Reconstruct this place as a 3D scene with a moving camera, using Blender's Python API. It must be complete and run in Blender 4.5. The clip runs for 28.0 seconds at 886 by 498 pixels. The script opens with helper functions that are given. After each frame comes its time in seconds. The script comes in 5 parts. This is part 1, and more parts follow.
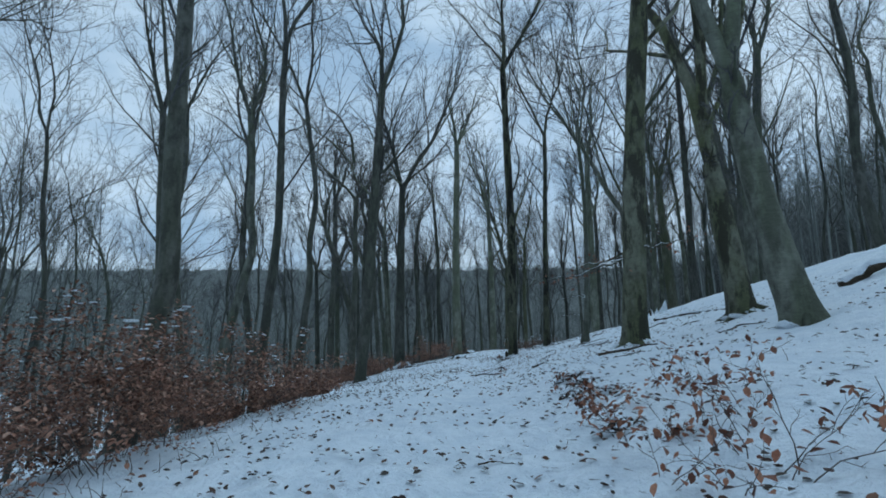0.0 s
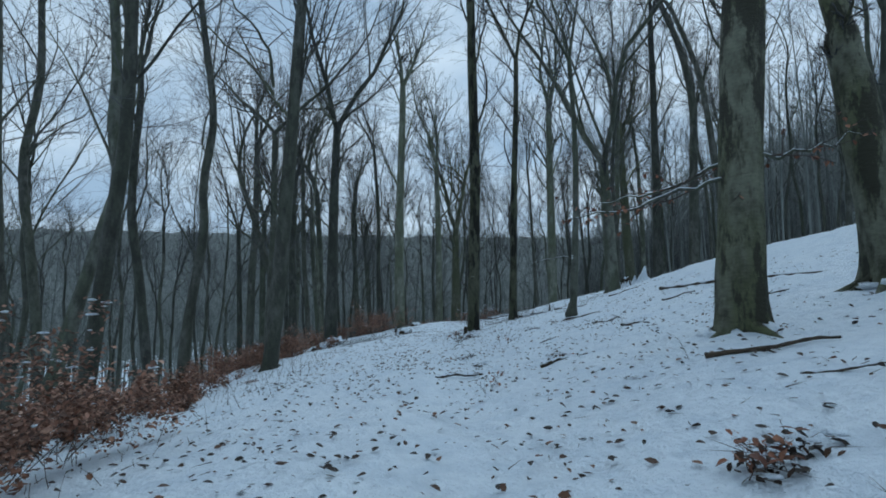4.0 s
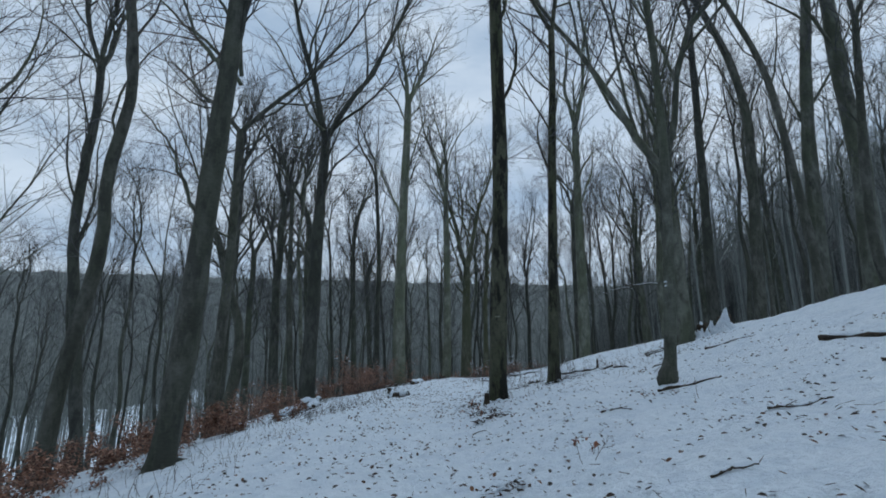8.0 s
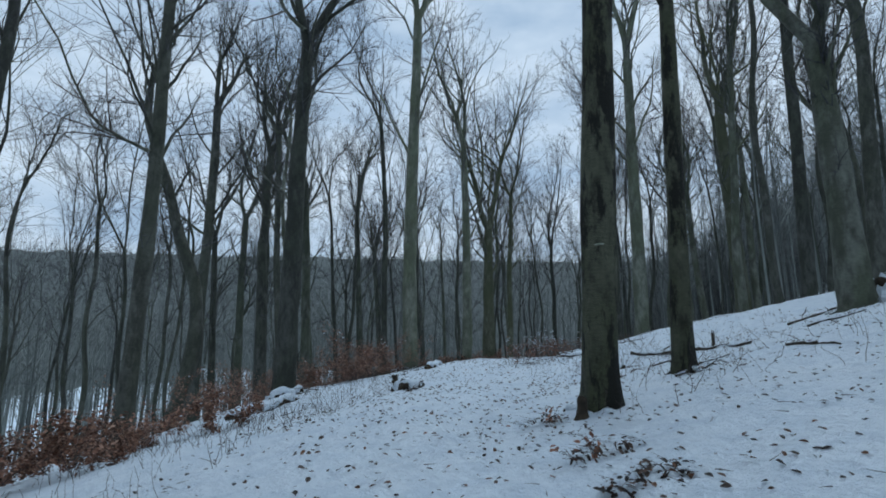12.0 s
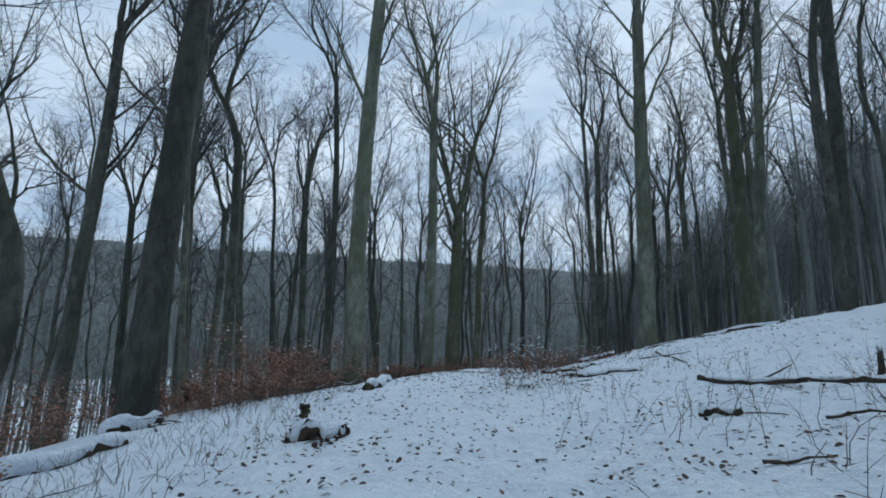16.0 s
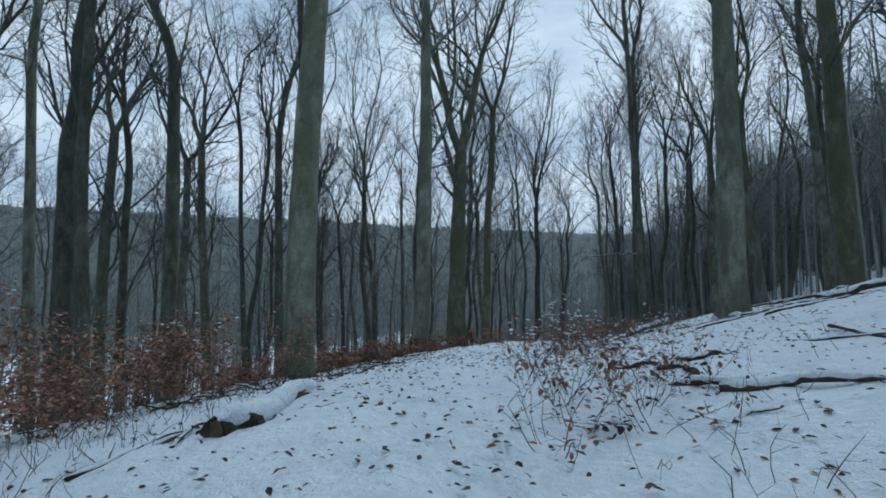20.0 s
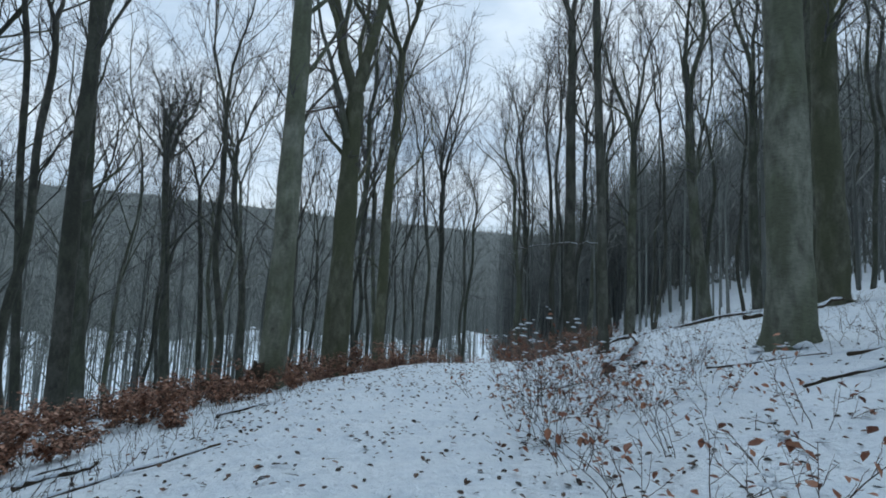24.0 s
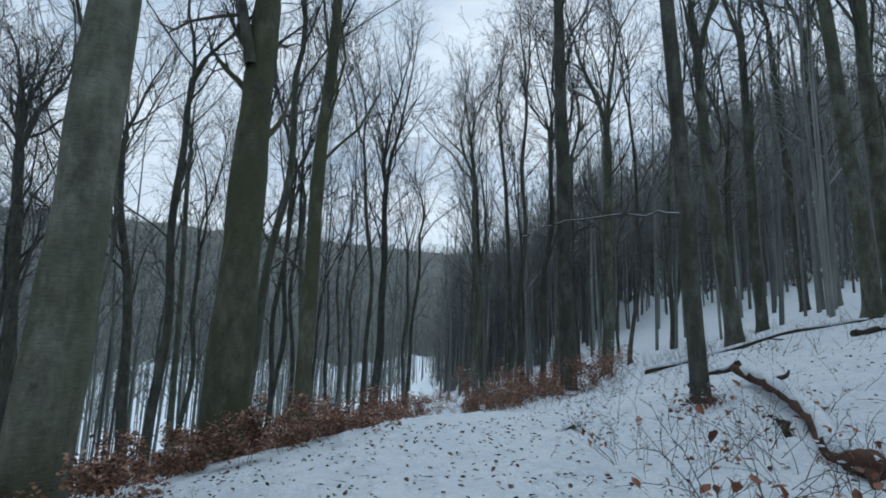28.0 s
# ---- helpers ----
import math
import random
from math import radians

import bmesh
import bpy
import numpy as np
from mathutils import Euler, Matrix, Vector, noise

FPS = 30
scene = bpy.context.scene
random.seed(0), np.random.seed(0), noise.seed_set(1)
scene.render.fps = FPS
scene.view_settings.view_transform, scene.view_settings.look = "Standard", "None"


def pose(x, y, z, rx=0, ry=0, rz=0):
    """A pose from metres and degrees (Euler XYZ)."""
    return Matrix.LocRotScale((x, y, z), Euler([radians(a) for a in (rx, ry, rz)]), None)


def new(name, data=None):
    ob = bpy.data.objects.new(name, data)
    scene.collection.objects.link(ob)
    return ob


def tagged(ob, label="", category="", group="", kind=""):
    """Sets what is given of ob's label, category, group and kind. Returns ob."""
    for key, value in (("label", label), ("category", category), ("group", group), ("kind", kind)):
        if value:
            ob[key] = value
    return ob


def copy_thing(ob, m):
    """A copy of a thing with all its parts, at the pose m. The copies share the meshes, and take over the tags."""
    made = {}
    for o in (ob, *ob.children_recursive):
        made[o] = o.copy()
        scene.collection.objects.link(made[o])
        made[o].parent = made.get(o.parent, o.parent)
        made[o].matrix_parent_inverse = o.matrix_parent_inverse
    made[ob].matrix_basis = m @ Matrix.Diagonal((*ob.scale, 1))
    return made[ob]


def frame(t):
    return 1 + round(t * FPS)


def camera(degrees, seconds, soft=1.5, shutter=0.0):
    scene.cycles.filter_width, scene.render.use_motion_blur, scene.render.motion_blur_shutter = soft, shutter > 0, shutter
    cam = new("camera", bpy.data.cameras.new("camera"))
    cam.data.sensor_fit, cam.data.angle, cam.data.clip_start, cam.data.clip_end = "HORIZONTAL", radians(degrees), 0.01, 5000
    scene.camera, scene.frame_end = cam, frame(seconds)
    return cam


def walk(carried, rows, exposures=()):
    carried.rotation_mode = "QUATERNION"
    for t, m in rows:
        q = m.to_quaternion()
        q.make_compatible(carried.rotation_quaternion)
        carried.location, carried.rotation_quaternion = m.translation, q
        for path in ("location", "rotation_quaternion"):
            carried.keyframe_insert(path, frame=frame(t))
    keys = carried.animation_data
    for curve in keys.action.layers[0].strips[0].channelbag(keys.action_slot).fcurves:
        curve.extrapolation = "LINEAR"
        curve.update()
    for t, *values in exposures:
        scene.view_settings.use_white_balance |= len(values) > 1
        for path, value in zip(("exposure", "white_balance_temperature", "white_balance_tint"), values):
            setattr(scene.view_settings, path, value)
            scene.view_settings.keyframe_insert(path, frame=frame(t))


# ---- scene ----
cam = camera(84.7, 28.0, soft=1.8)
PATH = [
    (0.0, 0.000, -0.000, 1.550, 100.10, 0.48, 0.09),
    (0.5, -0.101, 0.746, 1.580, 98.94, 0.49, 0.93),
    (1.0, -0.183, 1.486, 1.603, 97.69, 0.51, 0.27),
    (1.5, -0.192, 2.169, 1.598, 97.09, 0.98, -0.78),
    (2.0, -0.220, 2.851, 1.590, 96.31, 0.96, -1.70),
    (2.5, -0.227, 3.539, 1.615, 95.35, 1.51, -2.85),
    (3.0, -0.223, 4.264, 1.649, 95.75, 1.84, -3.59),
    (3.5, -0.191, 4.988, 1.665, 95.87, 1.31, -5.89),
    (5.5, 0.155, 7.955, 1.821, 100.66, -0.83, -7.42),
    (6.0, 0.211, 8.725, 1.821, 102.53, -1.77, -6.69),
    (6.5, 0.256, 9.520, 1.807, 101.13, -0.54, -5.79),
    (7.0, 0.315, 10.339, 1.811, 100.01, 0.52, -3.84),
    (7.5, 0.440, 11.129, 1.823, 101.34, 0.69, -5.64),
    (8.0, 0.594, 11.887, 1.808, 101.84, -0.46, -6.12),
    (8.5, 0.684, 12.665, 1.769, 102.44, -1.26, -6.08),
    (9.0, 0.710, 13.475, 1.741, 104.08, -0.66, -6.63),
    (9.5, 0.703, 14.326, 1.715, 104.29, -0.46, -5.75),
    (10.0, 0.714, 15.162, 1.673, 102.69, 0.25, -5.98),
    (10.5, 0.749, 15.980, 1.623, 101.10, 0.06, -4.76),
    (11.0, 0.774, 16.824, 1.592, 99.96, -0.08, -3.42),
    (11.5, 0.809, 17.666, 1.586, 99.70, 0.00, -3.99),
    (12.0, 0.827, 18.495, 1.585, 99.39, -0.28, -4.69),
    (12.5, 0.832, 19.295, 1.565, 98.14, -1.09, -5.62),
    (14.5, 1.250, 22.008, 1.583, 97.44, -1.39, -8.72),
    (15.0, 1.320, 22.771, 1.583, 97.84, -0.95, -9.39),
    (15.5, 1.390, 23.562, 1.555, 98.50, -1.45, -9.78),
    (16.0, 1.460, 24.355, 1.532, 99.84, -2.23, -9.51),
    (16.5, 1.583, 25.123, 1.524, 99.24, -2.27, -9.70),
    (17.0, 1.726, 25.920, 1.524, 98.03, -2.80, -9.15),
    (17.5, 1.870, 26.750, 1.527, 98.75, -3.06, -9.54),
    (18.0, 2.112, 27.566, 1.531, 98.88, -3.40, -10.57),
    (18.5, 2.371, 28.385, 1.571, 99.29, -3.70, -10.48),
    (19.0, 2.654, 29.162, 1.631, 98.68, -3.13, -11.06),
    (19.5, 2.897, 29.907, 1.603, 96.56, -2.86, -10.19),
    (20.0, 3.007, 30.675, 1.509, 95.78, -1.35, -8.34),
    (20.5, 3.111, 31.516, 1.444, 96.80, 0.41, -7.95),
    (21.0, 3.233, 32.364, 1.421, 97.02, 0.58, -7.31),
    (21.5, 3.405, 33.226, 1.456, 99.34, 0.30, -11.11),
    (23.5, 4.293, 36.711, 1.746, 96.52, -2.62, -19.25),
    (24.0, 4.545, 37.546, 1.761, 95.50, -3.09, -20.86),
    (24.5, 4.850, 38.369, 1.760, 95.01, -3.50, -24.60),
    (25.0, 5.148, 39.222, 1.784, 95.19, -4.06, -24.36),
    (25.5, 5.394, 40.055, 1.798, 95.21, -4.27, -23.72),
    (26.0, 5.598, 40.853, 1.781, 96.23, -4.03, -23.59),
    (26.5, 5.819, 41.632, 1.724, 98.84, -5.60, -26.38),
    (27.0, 6.049, 42.369, 1.656, 98.71, -5.19, -31.36),
    (27.5, 6.188, 43.110, 1.603, 98.49, -4.01, -31.51),
    (28.0, 6.250, 43.823, 1.558, 98.30, -1.97, -28.48),
]
walk(cam, [(t, pose(x, y, z, rx, ry, rz)) for t, x, y, z, rx, ry, rz in PATH], [(0, 0.26, 6240, 6), (6, 0.28, 6640, 10), (9, 0.27, 6860, 14), (12, 0.37, 6660, 11), (15, 0.45, 6720, 12), (18, 0.44, 6580, 9), (21, 0.46, 6720, 10), (24, 0.63, 6980, 12), (28, 0.59, 7120, 13)])

# ---- sky and light: overcast winter afternoon ----
SKY_STRENGTH = 0.78
world = bpy.data.worlds.new("overcast_sky")
scene.world = world
world.use_nodes = True
wn, wl = world.node_tree.nodes, world.node_tree.links
wn.clear()
w_out, w_bg = wn.new("ShaderNodeOutputWorld"), wn.new("ShaderNodeBackground")
w_sky, w_mix, w_dim = wn.new("ShaderNodeTexSky"), wn.new("ShaderNodeMix"), wn.new("ShaderNodeMix")
w_co, w_map, w_noise, w_ramp = wn.new("ShaderNodeTexCoord"), wn.new("ShaderNodeMapping"), wn.new("ShaderNodeTexNoise"), wn.new("ShaderNodeValToRGB")
w_sky.sky_type, w_sky.sun_disc, w_sky.sun_elevation, w_sky.sun_rotation = "NISHITA", False, radians(55), radians(40)
w_mix.data_type = w_dim.data_type = "RGBA"
w_dim.blend_type = "MULTIPLY"
w_dim.inputs["Factor"].default_value = 1.0
w_dim.inputs["B"].default_value = (0.10, 0.10, 0.10, 1)
w_map.inputs["Scale"].default_value = (2.2, 2.2, 5.5)
w_noise.inputs["Scale"].default_value, w_noise.inputs["Detail"].default_value, w_noise.inputs["Roughness"].default_value = 1.6, 5.0, 0.55
w_ramp.color_ramp.elements[0].position, w_ramp.color_ramp.elements[0].color = 0.34, (0.37, 0.535, 0.735, 1)
w_ramp.color_ramp.elements[1].position, w_ramp.color_ramp.elements[1].color = 0.66, (0.65, 0.815, 0.98, 1)
w_mix.inputs["Factor"].default_value = 0.93
w_bg.inputs["Strength"].default_value = SKY_STRENGTH
wl.new(w_co.outputs["Generated"], w_map.inputs["Vector"])
wl.new(w_map.outputs["Vector"], w_noise.inputs["Vector"])
wl.new(w_noise.outputs["Fac"], w_ramp.inputs["Fac"])
wl.new(w_sky.outputs["Color"], w_dim.inputs["A"])
wl.new(w_dim.outputs["Result"], w_mix.inputs["A"])
wl.new(w_ramp.outputs["Color"], w_mix.inputs["B"])
wl.new(w_mix.outputs["Result"], w_bg.inputs["Color"])
wl.new(w_bg.outputs["Background"], w_out.inputs["Surface"])
sun = new("sun", bpy.data.lights.new("sun", "SUN"))
sun.data.energy, sun.data.angle, sun.data.color = 1.04, radians(60), (0.66, 0.85, 1.0)
sun.matrix_world = pose(0, 0, 60, 35, 0, -40 + 180)


# ---- materials ----
def shader(name, rough=0.8):
    m = bpy.data.materials.new(name)
    m.use_nodes = True
    b = m.node_tree.nodes["Principled BSDF"]
    b.inputs["Roughness"].default_value = rough
    b.inputs["Specular IOR Level"].default_value = 0.3
    return m, m.node_tree.nodes, m.node_tree.links, b


def ramp_of(n, stops):
    r = n.new("ShaderNodeValToRGB")
    r.color_ramp.elements[0].position, r.color_ramp.elements[0].color = stops[0][0], (*stops[0][1], 1)
    r.color_ramp.elements[1].position, r.color_ramp.elements[1].color = stops[-1][0], (*stops[-1][1], 1)
    for p, c in stops[1:-1]:
        r.color_ramp.elements.new(p).color = (*c, 1)
    return r


def noise_of(n, l, vec, scale, detail=4.0, rough=0.55, stretch=(1, 1, 1)):
    mp, t = n.new("ShaderNodeMapping"), n.new("ShaderNodeTexNoise")
    mp.inputs["Scale"].default_value = stretch
    t.inputs["Scale"].default_value, t.inputs["Detail"].default_value, t.inputs["Roughness"].default_value = scale, detail, rough
    l.new(vec, mp.inputs["Vector"])
    l.new(mp.outputs["Vector"], t.inputs["Vector"])
    return t.outputs["Fac"]


def mix_of(n, l, fac, a, b, mode="MIX"):
    m = n.new("ShaderNodeMix")
    m.data_type, m.blend_type = "RGBA", mode
    for sock, v in (("Factor", fac), ("A", a), ("B", b)):
        if hasattr(v, "is_output"):
            l.new(v, m.inputs[sock])
        else:
            m.inputs[sock].default_value = v if sock == "Factor" else (*v, 1)
    return m.outputs["Result"]


def bump_of(n, l, b, height, strength, distance):
    u = n.new("ShaderNodeBump")
    u.inputs["Strength"].default_value, u.inputs["Distance"].default_value = strength, distance
    l.new(height, u.inputs["Height"])
    l.new(u.outputs["Normal"], b.inputs["Normal"])


def bark_material(name, dark, grey, green, moss, stain):
    """Smooth beech bark: grey with algae, dark stains and fine horizontal wrinkles."""
    m, n, l, b = shader(name, 0.85)
    co = n.new("ShaderNodeTexCoord").outputs["Object"]
    broad = noise_of(n, l, co, 1.1, 4, 0.6, (1, 1, 0.35))
    patch = noise_of(n, l, co, 3.4, 5, 0.65, (1, 1, 0.5))
    wrinkle = noise_of(n, l, co, 9.0, 3, 0.6, (1, 1, 4))
    fine = noise_of(n, l, co, 42.0, 3, 0.6)
    base = ramp_of(n, [(0.34, dark), (0.48, grey), (0.64, [min(1, 1.5 * c) for c in grey])])
    l.new(patch, base.inputs["Fac"])
    algae = ramp_of(n, [(0.42, (0.1 * moss, 0.1 * moss, 0.1 * moss)), (0.54, (moss, moss, moss))])
    l.new(broad, algae.inputs["Fac"])
    col = mix_of(n, l, algae.outputs["Color"], base.outputs["Color"], green)
    blotch = ramp_of(n, [(0.485, (0, 0, 0)), (0.545, (stain, stain, stain))])
    l.new(noise_of(n, l, co, 1.9, 6, 0.72, (1.3, 1.3, 0.42)), blotch.inputs["Fac"])
    col = mix_of(n, l, blotch.outputs["Color"], col, [0.8 * c for c in dark])
    info = n.new("ShaderNodeObjectInfo").outputs["Random"]
    vary = ramp_of(n, [(0.0, (0.72, 0.72, 0.72)), (1.0, (1.18, 1.16, 1.12))])
    l.new(info, vary.inputs["Fac"])
    col = mix_of(n, l, 1.0, col, vary.outputs["Color"], "MULTIPLY")
    rings = ramp_of(n, [(0.3, (0.72, 0.72, 0.72)), (0.6, (1.05, 1.05, 1.05))])
    l.new(wrinkle, rings.inputs["Fac"])
    col = mix_of(n, l, 0.8, col, rings.outputs["Color"], "MULTIPLY")
    l.new(col, b.inputs["Base Color"])
    add = n.new("ShaderNodeMath")
    add.operation = "MULTIPLY_ADD"
    add.inputs[1].default_value = 0.6
    l.new(wrinkle, add.inputs[0])
    l.new(fine, add.inputs[2])
    bump_of(n, l, b, add.outputs[0], 0.6, 0.03)
    return m


BARK = bark_material("beech_bark", (0.052, 0.053, 0.044), (0.126, 0.132, 0.112), (0.084, 0.099, 0.064), 0.8, 0.45)
# Dark bark; on some trunks it also paints in their backlit silhouette.
BARK_DARK = bark_material("dark_and_backlit_bark", (0.036, 0.036, 0.032), (0.086, 0.088, 0.077), (0.064, 0.073, 0.050), 0.65, 0.5)
BARK_PALE = bark_material("pale_beech_bark", (0.090, 0.094, 0.074), (0.180, 0.190, 0.156), (0.122, 0.140, 0.090), 0.85, 0.35)
BARK_OLIVE = bark_material("olive_beech_bark", (0.066, 0.068, 0.046), (0.118, 0.122, 0.088), (0.088, 0.098, 0.054), 0.85, 0.2)
BARK_STAINED = bark_material("stained_beech_bark", (0.016, 0.015, 0.011), (0.070, 0.072, 0.050), (0.050, 0.056, 0.029), 0.85, 1.0)
BARK_MOSS = bark_material("mossy_beech_bark", (0.036, 0.033, 0.024), (0.145, 0.148, 0.112), (0.094, 0.106, 0.052), 0.85, 0.85)


def plain_noise(name, a, b2, scale, rough=0.8, stretch=(1, 1, 1), per="object", spread=0.25, bump=0.0):
    m, n, l, b = shader(name, rough)
    co = n.new("ShaderNodeTexCoord").outputs["Object"]
    f = noise_of(n, l, co, scale, 4, 0.6, stretch)
    r = ramp_of(n, [(0.3, a), (0.7, b2)])
    l.new(f, r.inputs["Fac"])
    src = n.new("ShaderNodeObjectInfo").outputs["Random"] if per == "object" else n.new("ShaderNodeNewGeometry").outputs["Random Per Island"]
    v = ramp_of(n, [(0.0, (1 - spread,) * 3), (1.0, (1 + spread,) * 3)])
    l.new(src, v.inputs["Fac"])
    l.new(mix_of(n, l, 1.0, r.outputs["Color"], v.outputs["Color"], "MULTIPLY"), b.inputs["Base Color"])
    if bump:
        bump_of(n, l, b, noise_of(n, l, co, scale * 3, 4, 0.6, stretch), 0.7, bump)
    return m


TWIG = plain_noise("twig_bark", (0.046, 0.047, 0.050), (0.100, 0.101, 0.102), 6.0, 0.9)
# Paler than the near bark: the haze of distance is put into the colour.
HAZED_WOOD = plain_noise("hazed_far_bark", (0.116, 0.128, 0.120), (0.222, 0.236, 0.220), 0.4, 0.95, per="island", spread=0.45)
SHRUB_WOOD = plain_noise("sapling_bark", (0.042, 0.034, 0.030), (0.105, 0.088, 0.078), 12.0, 0.85)
DEAD_WOOD = plain_noise("rotting_wood", (0.018, 0.014, 0.010), (0.075, 0.055, 0.036), 7.0, 0.9, (1, 1, 1), "object", 0.3, 0.03)
RED_WOOD = plain_noise("peeling_red_brown_wood", (0.022, 0.012, 0.009), (0.115, 0.055, 0.035), 5.0, 0.85, (1, 1, 1), "object", 0.2, 0.03)
CUT_WOOD = plain_noise("cut_wood_face", (0.030, 0.021, 0.013), (0.085, 0.058, 0.033), 14.0, 0.85)


def leaf_material(name, stops, translucent=0.25):
    m, n, l, b = shader(name, 0.6)
    g = n.new("ShaderNodeNewGeometry").outputs["Random Per Island"]
    r = ramp_of(n, stops)
    l.new(g, r.inputs["Fac"])
    f = noise_of(n, l, n.new("ShaderNodeTexCoord").outputs["Object"], 60.0, 3)
    v = ramp_of(n, [(0.3, (0.7, 0.7, 0.7)), (0.7, (1.15, 1.15, 1.15))])
    l.new(f, v.inputs["Fac"])
    l.new(mix_of(n, l, 1.0, r.outputs["Color"], v.outputs["Color"], "MULTIPLY"), b.inputs["Base Color"])
    b.inputs["Transmission Weight"].default_value = 0.0
    return m


LEAF = leaf_material("withered_beech_leaves", [(0.0, (0.074, 0.037, 0.024)), (0.35, (0.172, 0.076, 0.047)), (0.75, (0.30, 0.138, 0.088)), (1.0, (0.46, 0.28, 0.20))])
LITTER = leaf_material("fallen_leaves", [(0.0, (0.016, 0.012, 0.010)), (0.55, (0.040, 0.024, 0.016)), (0.88, (0.09, 0.042, 0.024)), (1.0, (0.19, 0.085, 0.045))])


def snow_material(name, patchy):
    m, n, l, b = shader(name, 0.65)
    co = n.new("ShaderNodeTexCoord").outputs["Object"]
    broad = noise_of(n, l, co, 0.55, 5, 0.6)
    fine = noise_of(n, l, co, 9.0, 5, 0.65)
    crumbs = noise_of(n, l, co, 38.0, 3, 0.7)
    tint = ramp_of(n, [(0.30, (0.80, 0.875, 0.95)), (0.70, (0.87, 0.93, 0.985))])
    l.new(broad, tint.inputs["Fac"])
    # Relief shading put into the colour: low spots of the fine noise are darker.
    mott = ramp_of(n, [(0.28, (0.80, 0.82, 0.84)), (0.55, (1, 1, 1))])
    l.new(fine, mott.inputs["Fac"])
    col = mix_of(n, l, 0.6, tint.outputs["Color"], mott.outputs["Color"], "MULTIPLY")
    # Greyer mid-size patches: thin snow, plus painted shading of soft dents.
    mid = ramp_of(n, [(0.38, (0.87, 0.895, 0.92)), (0.54, (1, 1, 1))])
    l.new(noise_of(n, l, co, 2.7, 5, 0.62), mid.inputs["Fac"])
    col = mix_of(n, l, 0.8, col, mid.outputs["Color"], "MULTIPLY")
    if patchy:
        specks = ramp_of(n, [(0.655, (0, 0, 0)), (0.70, (0.7, 0.7, 0.7))])
        l.new(crumbs, specks.inputs["Fac"])
        thin = ramp_of(n, [(0.50, (0.15, 0.15, 0.15)), (0.66, (1, 1, 1))])
        l.new(broad, thin.inputs["Fac"])
        col = mix_of(n, l, mix_of(n, l, 1.0, specks.outputs["Color"], thin.outputs["Color"], "MULTIPLY"), col, (0.10, 0.075, 0.05))
    l.new(col, b.inputs["Base Color"])
    add = n.new("ShaderNodeMath")
    add.operation = "MULTIPLY_ADD"
    add.inputs[1].default_value = 0.25
    l.new(crumbs, add.inputs[0])
    l.new(fine, add.inputs[2])
    bump_of(n, l, b, add.outputs[0], 1.0, 0.12)
    return m


SNOW = snow_material("trodden_snow", True)
SNOW_CAP = snow_material("fresh_snow", False)


# ---- mesh helpers ----
def mesh_of(name, verts, quads, material, smooth=True):
    me = bpy.data.meshes.new(name)
    verts, quads = np.asarray(verts, np.float32), np.asarray(quads, np.int32)
    k = quads.shape[1]
    me.vertices.add(len(verts))
    me.vertices.foreach_set("co", verts.ravel())
    me.loops.add(quads.size)
    me.loops.foreach_set("vertex_index", quads.ravel())
    me.polygons.add(len(quads))
    me.polygons.foreach_set("loop_start", np.arange(0, quads.size, k, dtype=np.int32))
    me.polygons.foreach_set("use_smooth", np.full(len(quads), smooth))
    me.materials.append(material)
    me.update(calc_edges=True)
    return me


def piece(name, verts, quads, material, parent=None, label="", smooth=True):
    ob = new(name, mesh_of(name, verts, quads, material, smooth))
    if parent is not None:
        ob.parent = parent
    return tagged(ob, label)


def part(name, bm, material, parent=None, label=""):
    me = bpy.data.meshes.new(name)
    bm.to_mesh(me)
    bm.free()
    me.materials.append(material)
    ob = new(name, me)
    if parent is not None:
        ob.parent = parent
    return tagged(ob, label)


def join(sets):
    vs, qs, k = [], [], 0
    for v, q in sets:
        vs.append(v)
        qs.append(q + k)
        k += len(v)
    return np.concatenate(vs), np.concatenate(qs)


def tubes(P, R, sides, squash=None):
    """Tapered tubes along many polylines: P (m, n, 3), R (m, n)."""
    m, n, _ = P.shape
    d = P[:, -1] - P[:, 0]
    d /= np.linalg.norm(d, axis=1)[:, None] + 1e-9
    ref = np.where(np.abs(d[:, 2:3]) > 0.8, np.array([[1.0, 0, 0]]), np.array([[0, 0, 1.0]]))
    a = np.cross(d, ref)
    a /= np.linalg.norm(a, axis=1)[:, None] + 1e-9
    c = np.cross(d, a)
    th = np.arange(sides) * 2 * np.pi / sides
    ring = a[:, None, :] * np.cos(th)[None, :, None] + c[:, None, :] * np.sin(th)[None, :, None]
    V = P[:, :, None, :] + ring[:, None] * R[:, :, None, None]
    i = np.arange(m * n).reshape(m, n)[:, :-1, None] * sides
    j = np.arange(sides)
    k = (j + 1) % sides
    Q = np.stack([i + j, i + k, i + sides + k, i + sides + j], -1).reshape(-1, 4)
    return V.reshape(-1, 3), Q


def tris(q):
    return np.concatenate([q[:, [0, 1, 2]], q[:, [0, 2, 3]]]) if q.shape[1] == 4 else q


